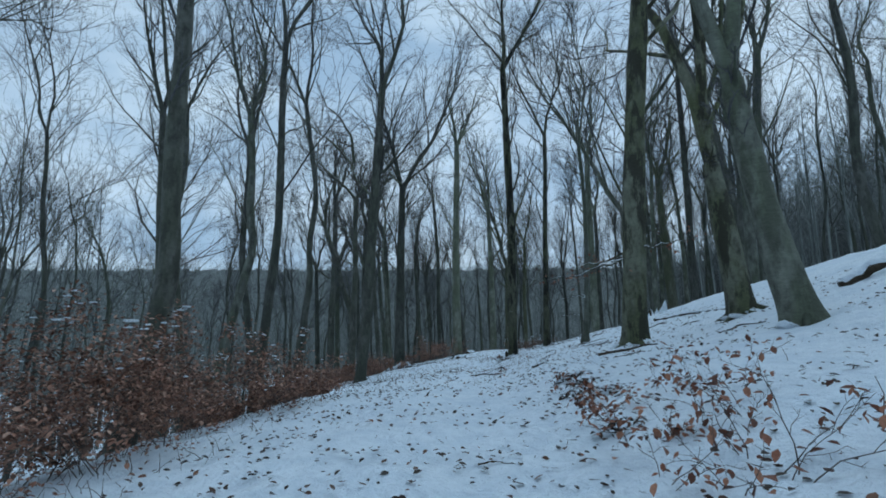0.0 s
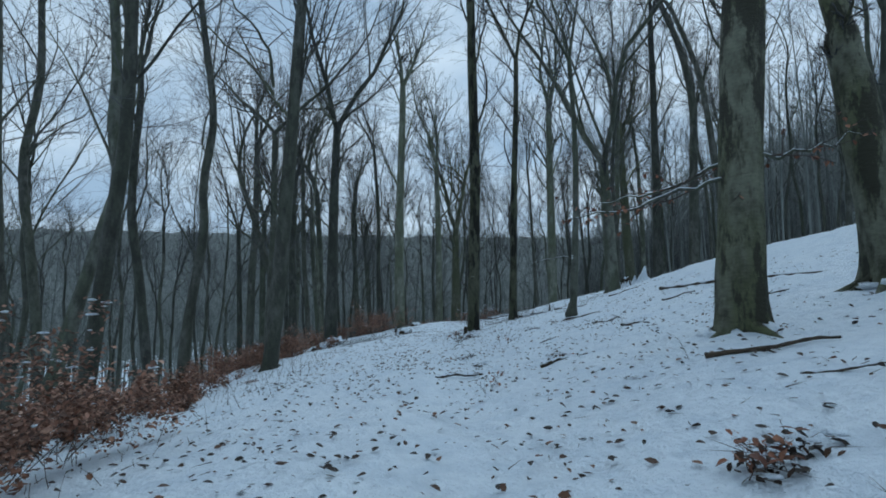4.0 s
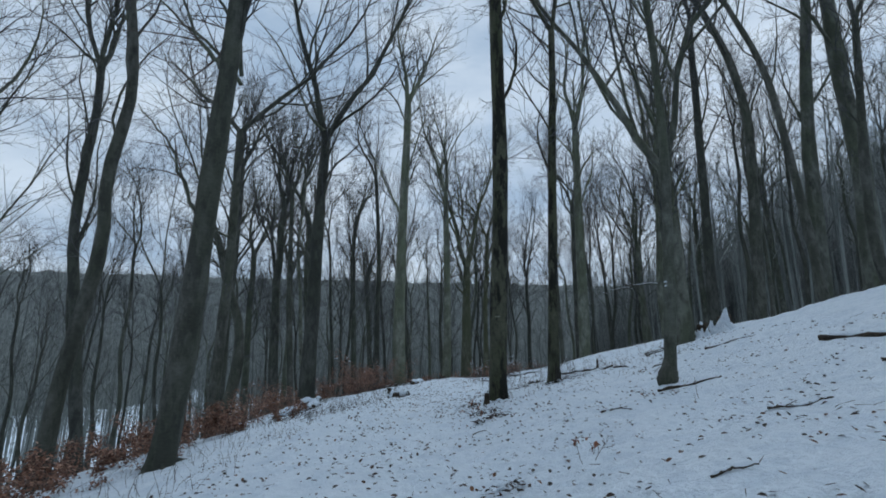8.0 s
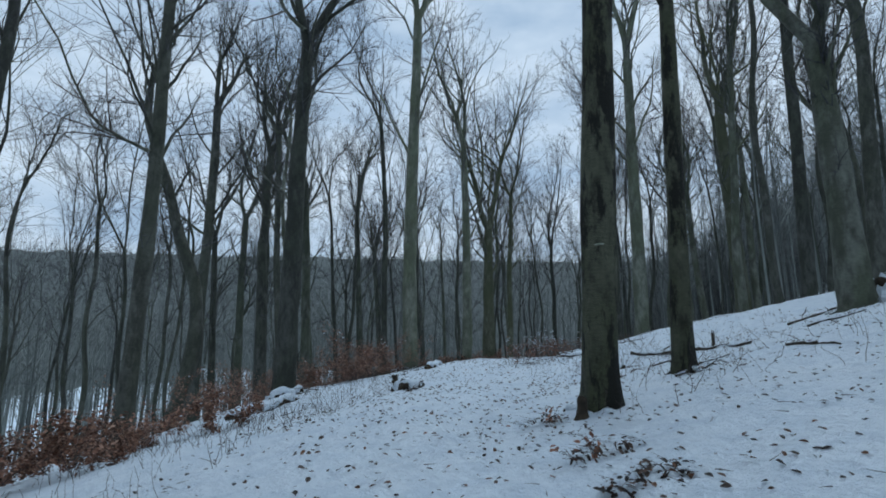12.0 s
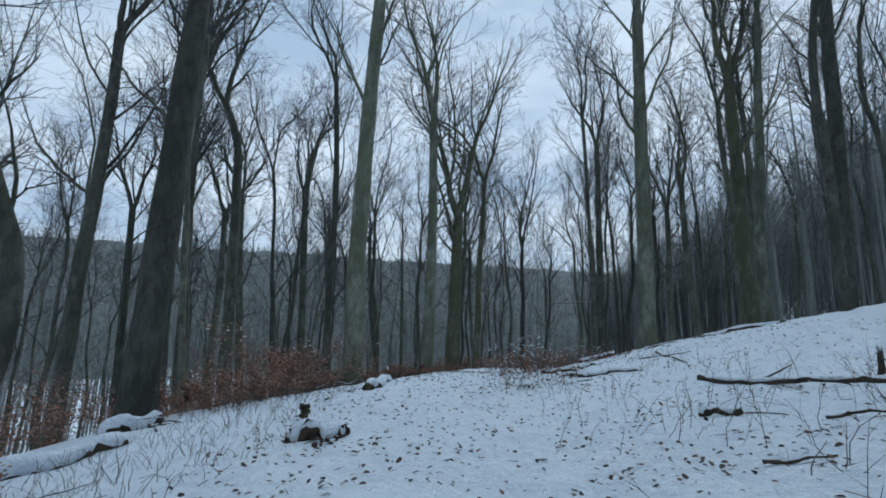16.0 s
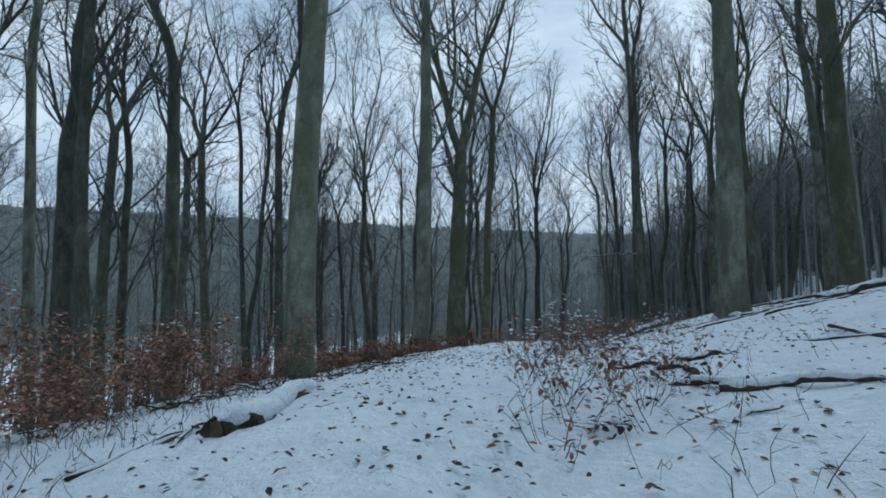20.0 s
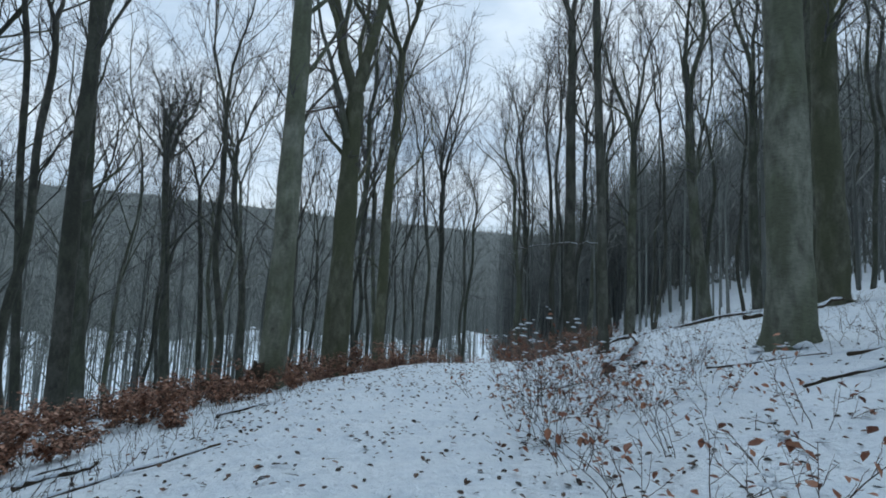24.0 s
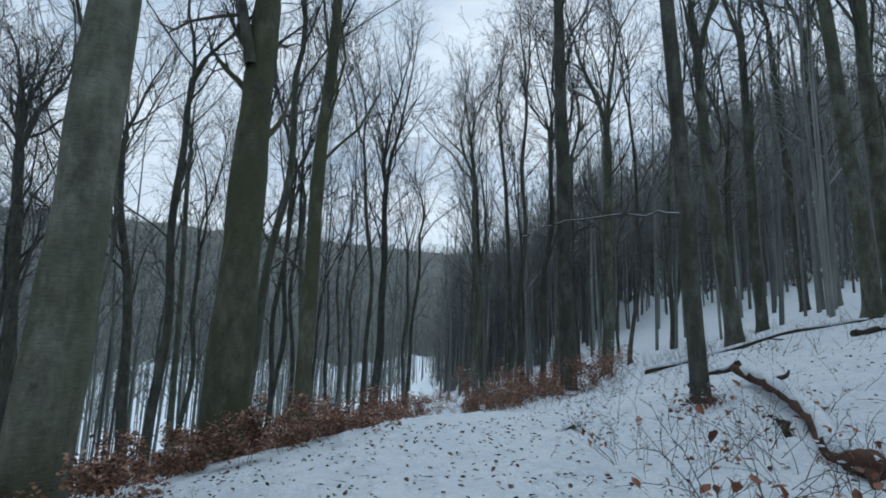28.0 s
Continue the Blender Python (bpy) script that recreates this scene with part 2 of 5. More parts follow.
def spikes(S, E, r):
    """Thin three-sided points from S to E: the finest twigs."""
    d = E - S
    d /= np.linalg.norm(d, axis=1)[:, None] + 1e-9
    a = np.cross(d, np.where(np.abs(d[:, 2:3]) > 0.8, np.array([[1.0, 0, 0]]), np.array([[0, 0, 1.0]])))
    a /= np.linalg.norm(a, axis=1)[:, None] + 1e-9
    c = np.cross(d, a)
    ring = [S + r[:, None] * (a * math.cos(t) + c * math.sin(t)) for t in (0, 2.094, 4.189)]
    V = np.stack(ring + [E], 1).reshape(-1, 3)
    i = np.arange(len(S))[:, None] * 4
    Q = np.concatenate([i + np.array([[0, 1, 3]]), i + np.array([[1, 2, 3]]), i + np.array([[2, 0, 3]])])
    return V, Q


def twig_mesh(sets):
    return join([(v, tris(q)) for v, q in sets])


def grow(rng, S, D, L, R0, nseg, wiggle, up, tip=0.25):
    """Branch polylines from starts S along D."""
    P, D = [S], D / (np.linalg.norm(D, axis=1)[:, None] + 1e-9)
    for _ in range(nseg):
        D = D + rng.normal(0, wiggle, D.shape) + np.array([0, 0, up])
        D /= np.linalg.norm(D, axis=1)[:, None]
        P.append(P[-1] + D * (L / nseg)[:, None])
    t = np.linspace(0, 1, nseg + 1)
    return np.stack(P, 1), R0[:, None] * (1 - (1 - tip) * t)[None]


def sprout(rng, P, R, per, t0, t1, ang, lrange, rfac, lscale=None):
    """Starts, directions, lengths and radii of side shoots on parents."""
    m, n, _ = P.shape
    t = (np.arange(per)[None] + rng.random((m, per))) / per * (t1 - t0) + t0
    f = np.clip(t * (n - 1), 0, n - 1.001)
    i = f.astype(int)
    w = (f - i)[..., None]
    rows = np.arange(m)[:, None]
    S = P[rows, i] * (1 - w) + P[rows, i + 1] * w
    D = P[rows, i + 1] - P[rows, i]
    D /= np.linalg.norm(D, axis=-1)[..., None] + 1e-9
    r = R[rows, i]
    side = rng.normal(0, 1, D.shape)
    side -= (side * D).sum(-1)[..., None] * D
    side /= np.linalg.norm(side, axis=-1)[..., None] + 1e-9
    a = np.radians(rng.uniform(ang[0], ang[1], t.shape))[..., None]
    D2 = D * np.cos(a) + side * np.sin(a)
    plen = np.linalg.norm(np.diff(P, axis=1), axis=2).sum(1)[:, None]
    L = plen * rng.uniform(lrange[0], lrange[1], t.shape) * (1.15 - 0.6 * t)
    return S.reshape(-1, 3), D2.reshape(-1, 3), L.ravel(), (r * rfac).ravel()


def trunk_line(rng, H, hf, lean, bend, crook=(), az=0.0, n=16):
    """Trunk axis to the fork, with a gentle sway. crook: (height, sideways) pairs of its bends, towards az degrees."""
    h = np.concatenate([[-0.25, 0.0, 0.08, 0.2, 0.4, 0.7, 1.1], np.linspace(1.7, hf, n)])
    ph = rng.uniform(0, 6.28, 4)
    sx = bend * (np.sin(h * 0.35 + ph[0]) - np.sin(ph[0]) + 0.4 * np.sin(h * 0.9 + ph[1]) - 0.4 * np.sin(ph[1]))
    sy = bend * (np.sin(h * 0.31 + ph[2]) - np.sin(ph[2]) + 0.4 * np.sin(h * 0.8 + ph[3]) - 0.4 * np.sin(ph[3]))
    c = np.where(h < 9, h * h, 81 + 18 * (h - 9)) if len(lean) > 2 else 0 * h
    qx, qy = lean[2:] if len(lean) > 2 else (0, 0)
    side = _tab(np.maximum(h, 0), (0, *(a for a, _ in crook)), (0, *(b for _, b in crook))) if crook else 0 * h
    return np.stack([h * lean[0] + qx * c + sx + side * math.cos(radians(az)), h * lean[1] + qy * c + sy + side * math.sin(radians(az)), h], 1)


def trunk_mesh(rng, line, r, r_top, sides=14, flare=0.8):
    """Trunk with root flare, buttress lobes and slight lumps."""
    h = line[:, 2]
    t = np.clip(h / h[-1], 0, 1)
    rad = r * (1 - t) + r_top * t + r * flare * np.exp(-np.maximum(h, -0.1) / 0.20)
    th = np.arange(sides) * 2 * np.pi / sides
    k, ph = rng.integers(3, 6), rng.uniform(0, 6.28)
    lobes = 1 + 0.20 * np.exp(-np.maximum(h, 0) / 0.3)[:, None] * np.cos(k * th + ph)[None]
    lumps = 1 + 0.05 * np.sin(h[:, None] * 1.7 + 2 * th[None] + ph) + 0.03 * np.sin(h[:, None] * 4.1 - 3 * th[None])
    rr = rad[:, None] * lobes * lumps
    V = line[:, None, :] + np.stack([rr * np.cos(th), rr * np.sin(th), np.zeros_like(rr)], -1)
    n = len(line)
    i = np.arange(n - 1)[:, None] * sides
    j = np.arange(sides)
    q = np.stack([i + j, i + (j + 1) % sides, i + sides + (j + 1) % sides, i + sides + j], -1).reshape(-1, 4)
    return V.reshape(-1, 3), q


def crown(rng, line, r, r_top, H, detail, leaders=2, spread=16, fork_az=None, low=0.5, limbs=6):
    """Leaders above the fork, limbs, branches and twigs of a bare beech. Returns limb polylines and twig meshes."""
    top = line[-1]
    d0 = line[-1] - line[-3]
    d0 /= np.linalg.norm(d0)
    az = (rng.uniform(0, 6.28) if fork_az is None else radians(fork_az)) + np.arange(leaders) * 2 * np.pi / max(leaders, 1)
    a = np.radians(spread * rng.uniform(0.75, 1.2, leaders)) if leaders > 1 else np.array([0.03])
    D = d0[None] * np.cos(a)[:, None] + np.stack([np.cos(az), np.sin(az), 0 * az], 1) * np.sin(a)[:, None]
    hl = H - top[2]
    S = np.repeat(top[None], leaders, 0) - d0 * 0.06
    LP, LR = grow(rng, S, D, hl * rng.uniform(0.85, 1.05, leaders), np.full(leaders, r_top * (0.78 if leaders > 1 else 1.0)), 9, 0.14, 0.07, 0.08)
    TP = line[None, 6:]
    TR = np.interp(TP[0, :, 2], [0, top[2]], [r, r_top])[None]
    s1 = sprout(rng, TP, TR, limbs, low, 0.98, (20, 44), (0.30, 0.56), 0.30)
    s2 = sprout(rng, LP, LR, 9, 0.02, 0.92, (16, 40), (0.38, 0.70), 0.5)
    S, D, L, R0 = [np.concatenate(p) for p in zip(s1, s2)]
    P1, R1 = grow(rng, S, D, L, np.maximum(R0, 0.027), 6, 0.16, 0.13, 0.18)
    per = (5, 4, 2) if detail == 2 else (5, 3, 2)
    both = [sprout(rng, P1, R1, per[0], 0.12, 0.98, (20, 52), (0.32, 0.60), 0.5), sprout(rng, LP, LR, 5, 0.3, 1.0, (25, 60), (0.12, 0.28), 0.35), sprout(rng, TP, TR, 3, max(0.25, low - 0.25), 0.95, (45, 85), (0.06, 0.2), 0.09)]
    S, D, L, R0 = [np.concatenate(p) for p in zip(*both)]
    P2, R2 = grow(rng, S, D, L, np.maximum(R0, 0.015), 4 if detail == 2 else 3, 0.17, 0.06, 0.3)
    S, D, L, R0 = sprout(rng, P2, R2, per[1], 0.12, 1.0, (20, 52), (0.38, 0.72), 0.6)
    P3, R3 = grow(rng, S, D, L * 1.1, np.clip(R0, 0.009, 0.019), 2 if detail == 2 else 1, 0.13, 0.06, 0.6)
    S, D, L, R0 = sprout(rng, P3, R3, per[2], 0.15, 1.0, (20, 58), (0.55, 1.0), 0.8)
    D /= np.linalg.norm(D, axis=1)[:, None]
    D[:, 2] += 0.08
    twigs = [tubes(P2, R2, 3), tubes(P3, R3, 3), spikes(S, S + D * L[:, None], np.clip(R0, 0.0075, 0.012))]
    return [(LP, LR, 8 if detail == 2 else 6), (P1, R1, 5 if detail == 2 else 4)], twigs


def beech(name, label, x, y, r, H, hf, lean=(0, 0), seed=0, detail=2, leaders=2, spread=16, fork_az=None, bend=0.09, low=0.5, limbs=6, bark=None, top=0.62, group="beech trees of the wood", flare=0.13, crook=(), az=0.0):
    """A bare beech at a place: trunk, each main limb, and the twigs as one crown."""
    rng = np.random.default_rng(seed)
    line = trunk_line(rng, H, hf, lean, bend, crook, az)
    tree = new(name)
    tree.matrix_world = pose(x, y, float(ground_z(x, y)))
    tagged(tree, label, "tree", group)
    v, q = trunk_mesh(rng, line, r, r * top, 16 if detail == 2 else 9, flare)
    piece("trunk", v, q, bark or BARK, tree)
    lv, twigs = crown(rng, line, r, r * top, H, detail, leaders, spread, fork_az, low, limbs)
    for P, R, s in lv:
        for k in range(len(P)) if detail == 2 else ():
            v, q = tubes(P[k:k + 1], R[k:k + 1], s)
            piece("limb", v, q, bark or BARK, tree)
    if detail != 2:
        v, q = join([tubes(P, R, s) for P, R, s in lv])
        piece("branchwork", v, q, bark or BARK, tree)
    v, q = twig_mesh(twigs)
    piece("crown", v, q, TWIG, tree)
    return tree


# ---- the hillside ----
def _tab(v, xs, ys):
    """Smooth interpolation through a short table."""
    v = np.asarray(v, float)
    i = np.clip(np.searchsorted(xs, v) - 1, 0, len(xs) - 2)
    xs, ys = np.asarray(xs, float), np.asarray(ys, float)
    m = np.gradient(ys, xs)
    h = xs[i + 1] - xs[i]
    t = np.clip((v - xs[i]) / h, 0, 1)
    return ((1 + 2 * t) * (1 - t) ** 2 * ys[i] + t * (1 - t) ** 2 * h * m[i] + t * t * (3 - 2 * t) * ys[i + 1] + t * t * (t - 1) * h * m[i + 1])


LINE_Y = (-60, -10, 0, 8, 14, 20, 26, 31, 36, 44, 48, 52, 56, 60, 66, 80, 105, 135, 200, 400, 1500)
LINE_X = (0, 0, -0.1, 0.1, 0.7, 0.9, 1.6, 2.9, 4.0, 6.3, 8.25, 10.5, 13.0, 15.3, 18.0, 24.4, 36.5, 51, 82, 180, 700)
LINE_Z = (1, 0.4, 0.23, 0.51, 0.46, 0.22, 0.31, 0.24, 0.47, 0.04, -0.08, -0.36, -1.05, -2.0, -3.35, -5.3, -9, -12.8, -15, -16, -16)
SIDE_U = (-1, 0.9, 2, 3.4, 5, 7, 9.5, 13, 17, 22, 30, 50, 90, 200, 400, 1500)
RIGHT_A = (0, 0.02, 0.32, 0.7, 0.99, 1.6, 2.56, 3.77, 4.39, 4.78, 5.46, 8, 14, 30, 50, 60)
RIGHT_B = (0, 0.02, 0.06, 0.32, 0.67, 1.2, 1.66, 2.36, 3.06, 3.74, 4.91, 7, 14, 30, 50, 60)
LEFT_A = (0, -0.02, -0.16, -0.39, -0.73, -1.26, -1.93, -2.87, -3.94, -5.4, -7.9, -12, -14, 0, 36, 45)
LEFT_B = (0, -0.02, -0.2, -0.45, -0.75, -1.11, -1.88, -3.19, -4.25, -5.4, -7.6, -10.2, -10.5, 0, 36, 45)


def ground_z(x, y):
    """Height of the snow-covered hillside: the path's line with a bank on one side and a fall on the other."""
    x, y = np.asarray(x, float), np.asarray(y, float)
    xc, slope = _tab(y, LINE_Y, LINE_X), (_tab(y + 0.5, LINE_Y, LINE_X) - _tab(y - 0.5, LINE_Y, LINE_X))
    u = (x - xc) / np.sqrt(1 + slope ** 2)
    b = np.clip((y - 14) / 30, 0, 1)
    b = b * b * (3 - 2 * b)
    z = _tab(y, LINE_Y, LINE_Z)
    z = z + np.where(u > 0, _tab(u, SIDE_U, RIGHT_A) * (1 - b) + _tab(u, SIDE_U, RIGHT_B) * b, 0)
    z = z + np.where(u < 0, _tab(-u, SIDE_U, LEFT_A) * (1 - b) + _tab(-u, SIDE_U, LEFT_B) * b, 0)
    up = np.clip((y - 45) / 12, 0, 1)
    z = z + np.where(u > 0, 0.085 * up * up * (3 - 2 * up) * np.clip(u - 13, 0, 60), 0)
    hill = np.clip((y - 58) / 45, 0, 1)
    z = z + 20 * hill * hill * (3 - 2 * hill) * np.clip((u - 10) / 45, 0, 1.6) ** 1.2
    far = np.clip((y - 170) / 200, 0, 1)
    z = z + far * far * (3 - 2 * far) * np.clip(40 - z, 0, 90)
    return z


def line_x(y):
    return float(_tab(y, LINE_Y, LINE_X))


def spaced(lo, a, b, hi, step, grow_by):
    mid = list(np.arange(a, b + 1e-6, step))
    left, right, s = [], [], step
    p = a
    while p > lo:
        s *= grow_by
        p -= s
        left.append(p)
    p, s = b, step
    while p < hi:
        s *= grow_by
        p += s
        right.append(p)
    return np.array(left[::-1] + mid + right)


def build_ground():
    xs, ys = spaced(-1200, -8, 15, 1200, 0.20, 1.13), spaced(-400, -2, 55, 1500, 0.20, 1.13)
    X, Y = np.meshgrid(xs, ys)
    Z = ground_z(X, Y)
    near = (X > -14) & (X < 26) & (Y > -6) & (Y < 70)
    for i, j in zip(*np.nonzero(near)):
        p = Vector((X[i, j], Y[i, j], 0))
        Z[i, j] += 0.06 * noise.noise(p * 0.9) + 0.045 * noise.noise(p * 2.3 + Vector((9, 3, 1))) + 0.032 * noise.noise(p * 4.6)
        if abs(X[i, j] - line_x(Y[i, j])) < 2.2:
            Z[i, j] -= 0.09 * max(0.0, noise.noise(p * 1.9 + Vector((2, 7, 5))) - 0.18)
    V = np.stack([X, Y, Z], -1).reshape(-1, 3)
    ny, nx = X.shape
    i = np.arange(ny - 1)[:, None] * nx + np.arange(nx - 1)[None]
    Q = np.stack([i, i + 1, i + nx + 1, i + nx], -1).reshape(-1, 4)
    ob = piece("ground", V, Q, SNOW)
    tagged(ob, "snow-covered woodland slope with fallen leaves showing through", "ground", kind="structure")


build_ground()

# ---- named trees along the walk ----
TREES = []


def stand(text, x, y, r, H, hf, lean, seed, leaders, spread, fork_az, bark, crook=(), az=0.0):
    """A named beech: its foot, radius, height and fork, lean or bends, leaders and bark."""
    TREES.append((x, y))
    sway = 0.03 if len(lean) > 2 or crook else 0.14 if bark is BARK_DARK else 0.08
    beech("beech_tree", text, x, y, r, H, hf, lean, seed, 2, leaders, spread, fork_az, bark=bark, bend=sway, crook=crook, az=az)


stand("mossy beech with a low leafy branch and spreading roots", 4.45, 11.53, 0.29, 24, 13, (0.060, -0.032, 0.0014, -0.0008), 1, 2, 15, 20, BARK_MOSS)
stand("stout beech with snow between its roots", 7.29, 11.94, 0.34, 25, 3.9, (-0.053, 0.044, -0.0009, 0.0008), 2, 2, 6, 170, BARK_MOSS)
stand("leaning beech on the snowy bank, forked low", 6.02, 8.25, 0.30, 24, 4.7, (0, 0), 3, 2, 10, -36, BARK, ((1.1, -0.2), (2.7, -0.4), (4.7, -0.57)), -36)
stand("leaning beech at the edge of the snow", -3.80, 22.59, 0.27, 24, 14, (0.095, -0.002, -0.0024, -0.0036), 8, 2, 16, 150, BARK_DARK)
stand("beech with a wide crooked fork", -5.82, 31.24, 0.22, 24, 12, (0.021, 0.010, -0.0018, -0.0006), 9, 2, 26, 170, BARK_DARK)
stand("tall beech with a clear fork above the trunk", -3.26, 36.35, 0.38, 27, 13.5, (0.005, 0.007, 0.0006, 0.0010), 11, 2, 20, 10, BARK_DARK)
stand("straight smooth beech on the crest", 1.23, 43.61, 0.39, 27, 20, (-0.018, 0.020, 0.0019, 0.0011), 12, 2, 14, 0, BARK_PALE)
stand("mossy beech beside the path with dark roots", 3.47, 25.01, 0.25, 25, 15, (0.017, -0.063, -0.0024, -0.0012), 14, 2, 14, 0, BARK_STAINED)
stand("slim beech with a flared foot", 5.48, 26.39, 0.17, 23, 12, (0.021, 0.020, 0.0011, 0.0005), 15, 2, 14, 160, BARK_STAINED)
stand("thin young beech with a swollen foot", 6.12, 21.29, 0.12, 17, 9, (0.090, -0.049, -0.0078, 0.0060), 16, 2, 18, 180, BARK)
stand("beech by a snow-capped stump", 11.4, 29.1, 0.36, 25, 6.8, (-0.02, 0.0, -0.0030, 0.0), 17, 2, 16, 0, BARK)
stand("thin dark beech up the bank", 15.8, 36.8, 0.16, 23, 14, (0.0, 0.0), 33, 2, 14, 0, BARK_DARK)
stand("thick straight beech beside the descending path", 7.32, 55.57, 0.51, 28, 11, (0.027, 0.021, -0.0010, 0.0025), 18, 2, 14, 170, BARK_OLIVE)
stand("smooth pale beech beside the descending path", 5.03, 50.73, 0.34, 26, 16, (0.044, 0.068, -0.0036, 0.0013), 19, 2, 14, 0, BARK_PALE)
stand("beech with a high crooked fork", 9.9, 59.4, 0.27, 26, 15.6, (0.015, -0.004), 20, 2, 16, 0, BARK_OLIVE)
stand("full-crowned beech down the path", 19.3, 78.0, 0.32, 30, 17, (0.007, -0.003), 21, 3, 16, 0, BARK_DARK)
stand("dark straight beech beside withered shrubs", 18.30, 56.80, 0.30, 27, 17, (0.010, 0.029, 0.0005, 0.0023), 22, 2, 12, 0, BARK_DARK)
stand("slim dark beech behind a fallen limb", 13.89, 48.98, 0.15, 21, 14, (-0.035, 0.037, -0.0002, -0.0001), 23, 2, 14, 0, BARK_DARK)
stand("thick pale beech on the snowy bank", 13.40, 43.47, 0.38, 27, 16, (0.034, 0.021, -0.0014, 0.0001), 24, 2, 14, 0, BARK_PALE)
stand("thick olive-grey beech high on the bank", 22.6, 48.2, 0.47, 27, 15, (-0.012, 0.02), 25, 2, 14, 0, BARK_OLIVE)
stand("leaning beech close behind a slimmer one", 25.3, 50.3, 0.25, 25, 15, (-0.02, 0.03), 27, 2, 14, 90, BARK)
stand("straight slim beech up the bank", 18.9, 43.1, 0.24, 25, 15, (0.016, -0.018), 26, 2, 14, 0, BARK)
stand("beech high on the bank", 17.1, 26.8, 0.34, 25, 15, (0.0, -0.01), 29, 2, 14, 0, BARK)
stand("straight beech on the far bank", 32.2, 57.9, 0.29, 26, 15, (-0.008, 0.015), 30, 2, 14, 0, BARK)
stand("slim beech on the bank", 24.0, 50.4, 0.24, 25, 15, (-0.014, 0.038), 31, 2, 14, 0, BARK)
stand("beech beyond the bank", 29.5, 65.6, 0.36, 27, 15, (0.011, -0.011), 32, 2, 14, 0, BARK)
stand("tall dark beech among withered shrubs", -7.87, 12.40, 0.30, 24, 15.0, (0, 0), 40, 2, 14, 36, BARK_DARK, ((2.6, 0.41), (4.1, 0.64), (5.6, 0.6), (7.3, 0.51), (9.2, 0.48)), 36)
stand("straight beech below the path, forked high up", -16.30, 29.46, 0.34, 29, 19.7, (0, 0), 41, 2, 12, 33, BARK_DARK, ((5.3, -0.47), (10.1, -0.9), (14.7, -1.17), (19.7, -1.54)), 33)
stand("crooked slim beech below the path", -16.80, 32.83, 0.25, 32, 22.0, (0, 0), 42, 2, 14, 31, BARK_DARK, ((8.6, -1.06), (13.4, -1.65), (16.9, -1.23), (22.0, -1.47)), 31)
stand("kinked beech below the path", -11.08, 23.15, 0.25, 25, 15.4, (0, 0), 43, 2, 14, 33, BARK, ((5.3, 1.1), (6.8, 1.41), (8.7, 1.72), (10.1, 1.49), (12.4, 1.49), (15.4, 1.25)), 33)
stand("dark beech leaning over withered shrubs", -6.51, 17.23, 0.18, 24, 14.0, (0, 0), 44, 2, 14, 202, BARK_DARK, ((1.2, 0.11), (4.0, 0.35), (6.4, 0.53), (8.9, 0.54), (12.2, 0.48)), 22)
stand("thin crooked beech on the slope", -7.33, 24.81, 0.19, 25, 15.4, (0, 0), 45, 2, 14, 204, BARK_DARK, ((2.8, 0.14), (4.5, 0.34), (6.1, 0.46), (7.3, 0.36), (10.1, 0.57), (13.2, 0.17), (15.4, -0.11)), 24)
stand("crooked beech down the slope with a spreading top", -14.88, 39.89, 0.32, 32, 22.0, (0, 0), 46, 3, 16, 29, BARK_DARK, ((7.9, -1.08), (12.3, -1.67), (15.8, -1.69), (19.2, -1.59), (22.0, -1.76)), 29)
stand("bent beech curving back over the slope", -7.51, 37.52, 0.30, 21, 9.4, (0, 0), 47, 1, 14, 202, BARK_DARK, ((3.5, 0.58), (5.3, 0.45), (7.1, -0.2), (9.4, -0.89)), 22)
stand("slim beech with a candelabra fork", -6.14, 48.55, 0.24, 26, 16.9, (0, 0), 48, 3, 18, 194, BARK_DARK, ((3.5, -0.26), (10.1, -0.77), (16.9, -1.04)), 14)
stand("curved beech down the slope", -2.57, 64.95, 0.34, 32, 22.0, (0, 0), 49, 2, 12, 8, BARK, ((7.1, -0.44), (15.8, -0.98), (20.4, -1.16), (22.0, -1.0)), 8)
stand("slim dark beech past the crest", -0.40, 54.14, 0.24, 29, 19.9, (0, 0), 50, 2, 14, 5, BARK_DARK, ((3.1, -0.09), (7.9, -0.23), (12.9, -0.24), (19.9, -0.72)), 5)
stand("beech with a hooked top down the slope", -10.95, 68.58, 0.36, 32, 22.0, (0, 0), 51, 2, 22, 196, BARK, ((9.3, 0.15), (16.2, 0.27), (22.0, -0.05)), 16)
stand("forked beech far down the slope", -6.92, 64.95, 0.34, 30, 20.3, (0, 0), 52, 2, 13, 15, BARK, ((7.8, -0.78), (14.1, -1.42), (20.3, -1.83)), 15)
stand("thin beech far down the slope", -4.61, 64.41, 0.19, 32, 22.0, (0, 0), 53, 2, 12, 12, BARK_DARK, ((7.3, -0.58), (15.8, -1.25), (20.2, -1.58), (22.0, -1.85)), 12)
stand("tall beech far down the slope", -13.55, 64.56, 0.42, 32, 22.0, (0, 0), 54, 2, 14, 22, BARK, ((9.0, -0.26), (17.3, -0.49), (22.0, -0.49)), 22)
stand("leaning beech below the brow", -11.06, 48.27, 0.36, 29, 19.7, (0, 0), 55, 2, 14, 210, BARK_DARK, ((5.6, -0.03), (8.6, -0.05), (11.8, 0.12), (14.9, 0.13), (19.7, 0.05)), 30)
stand("stout bent beech below the brow", -7.78, 50.05, 0.38, 26, 16.8, (0, 0), 56, 2, 14, 34, BARK_DARK, ((5.0, -0.24), (8.1, -0.39), (10.6, -0.5), (12.6, -0.34), (15.0, -0.44), (16.8, -0.25)), 34)
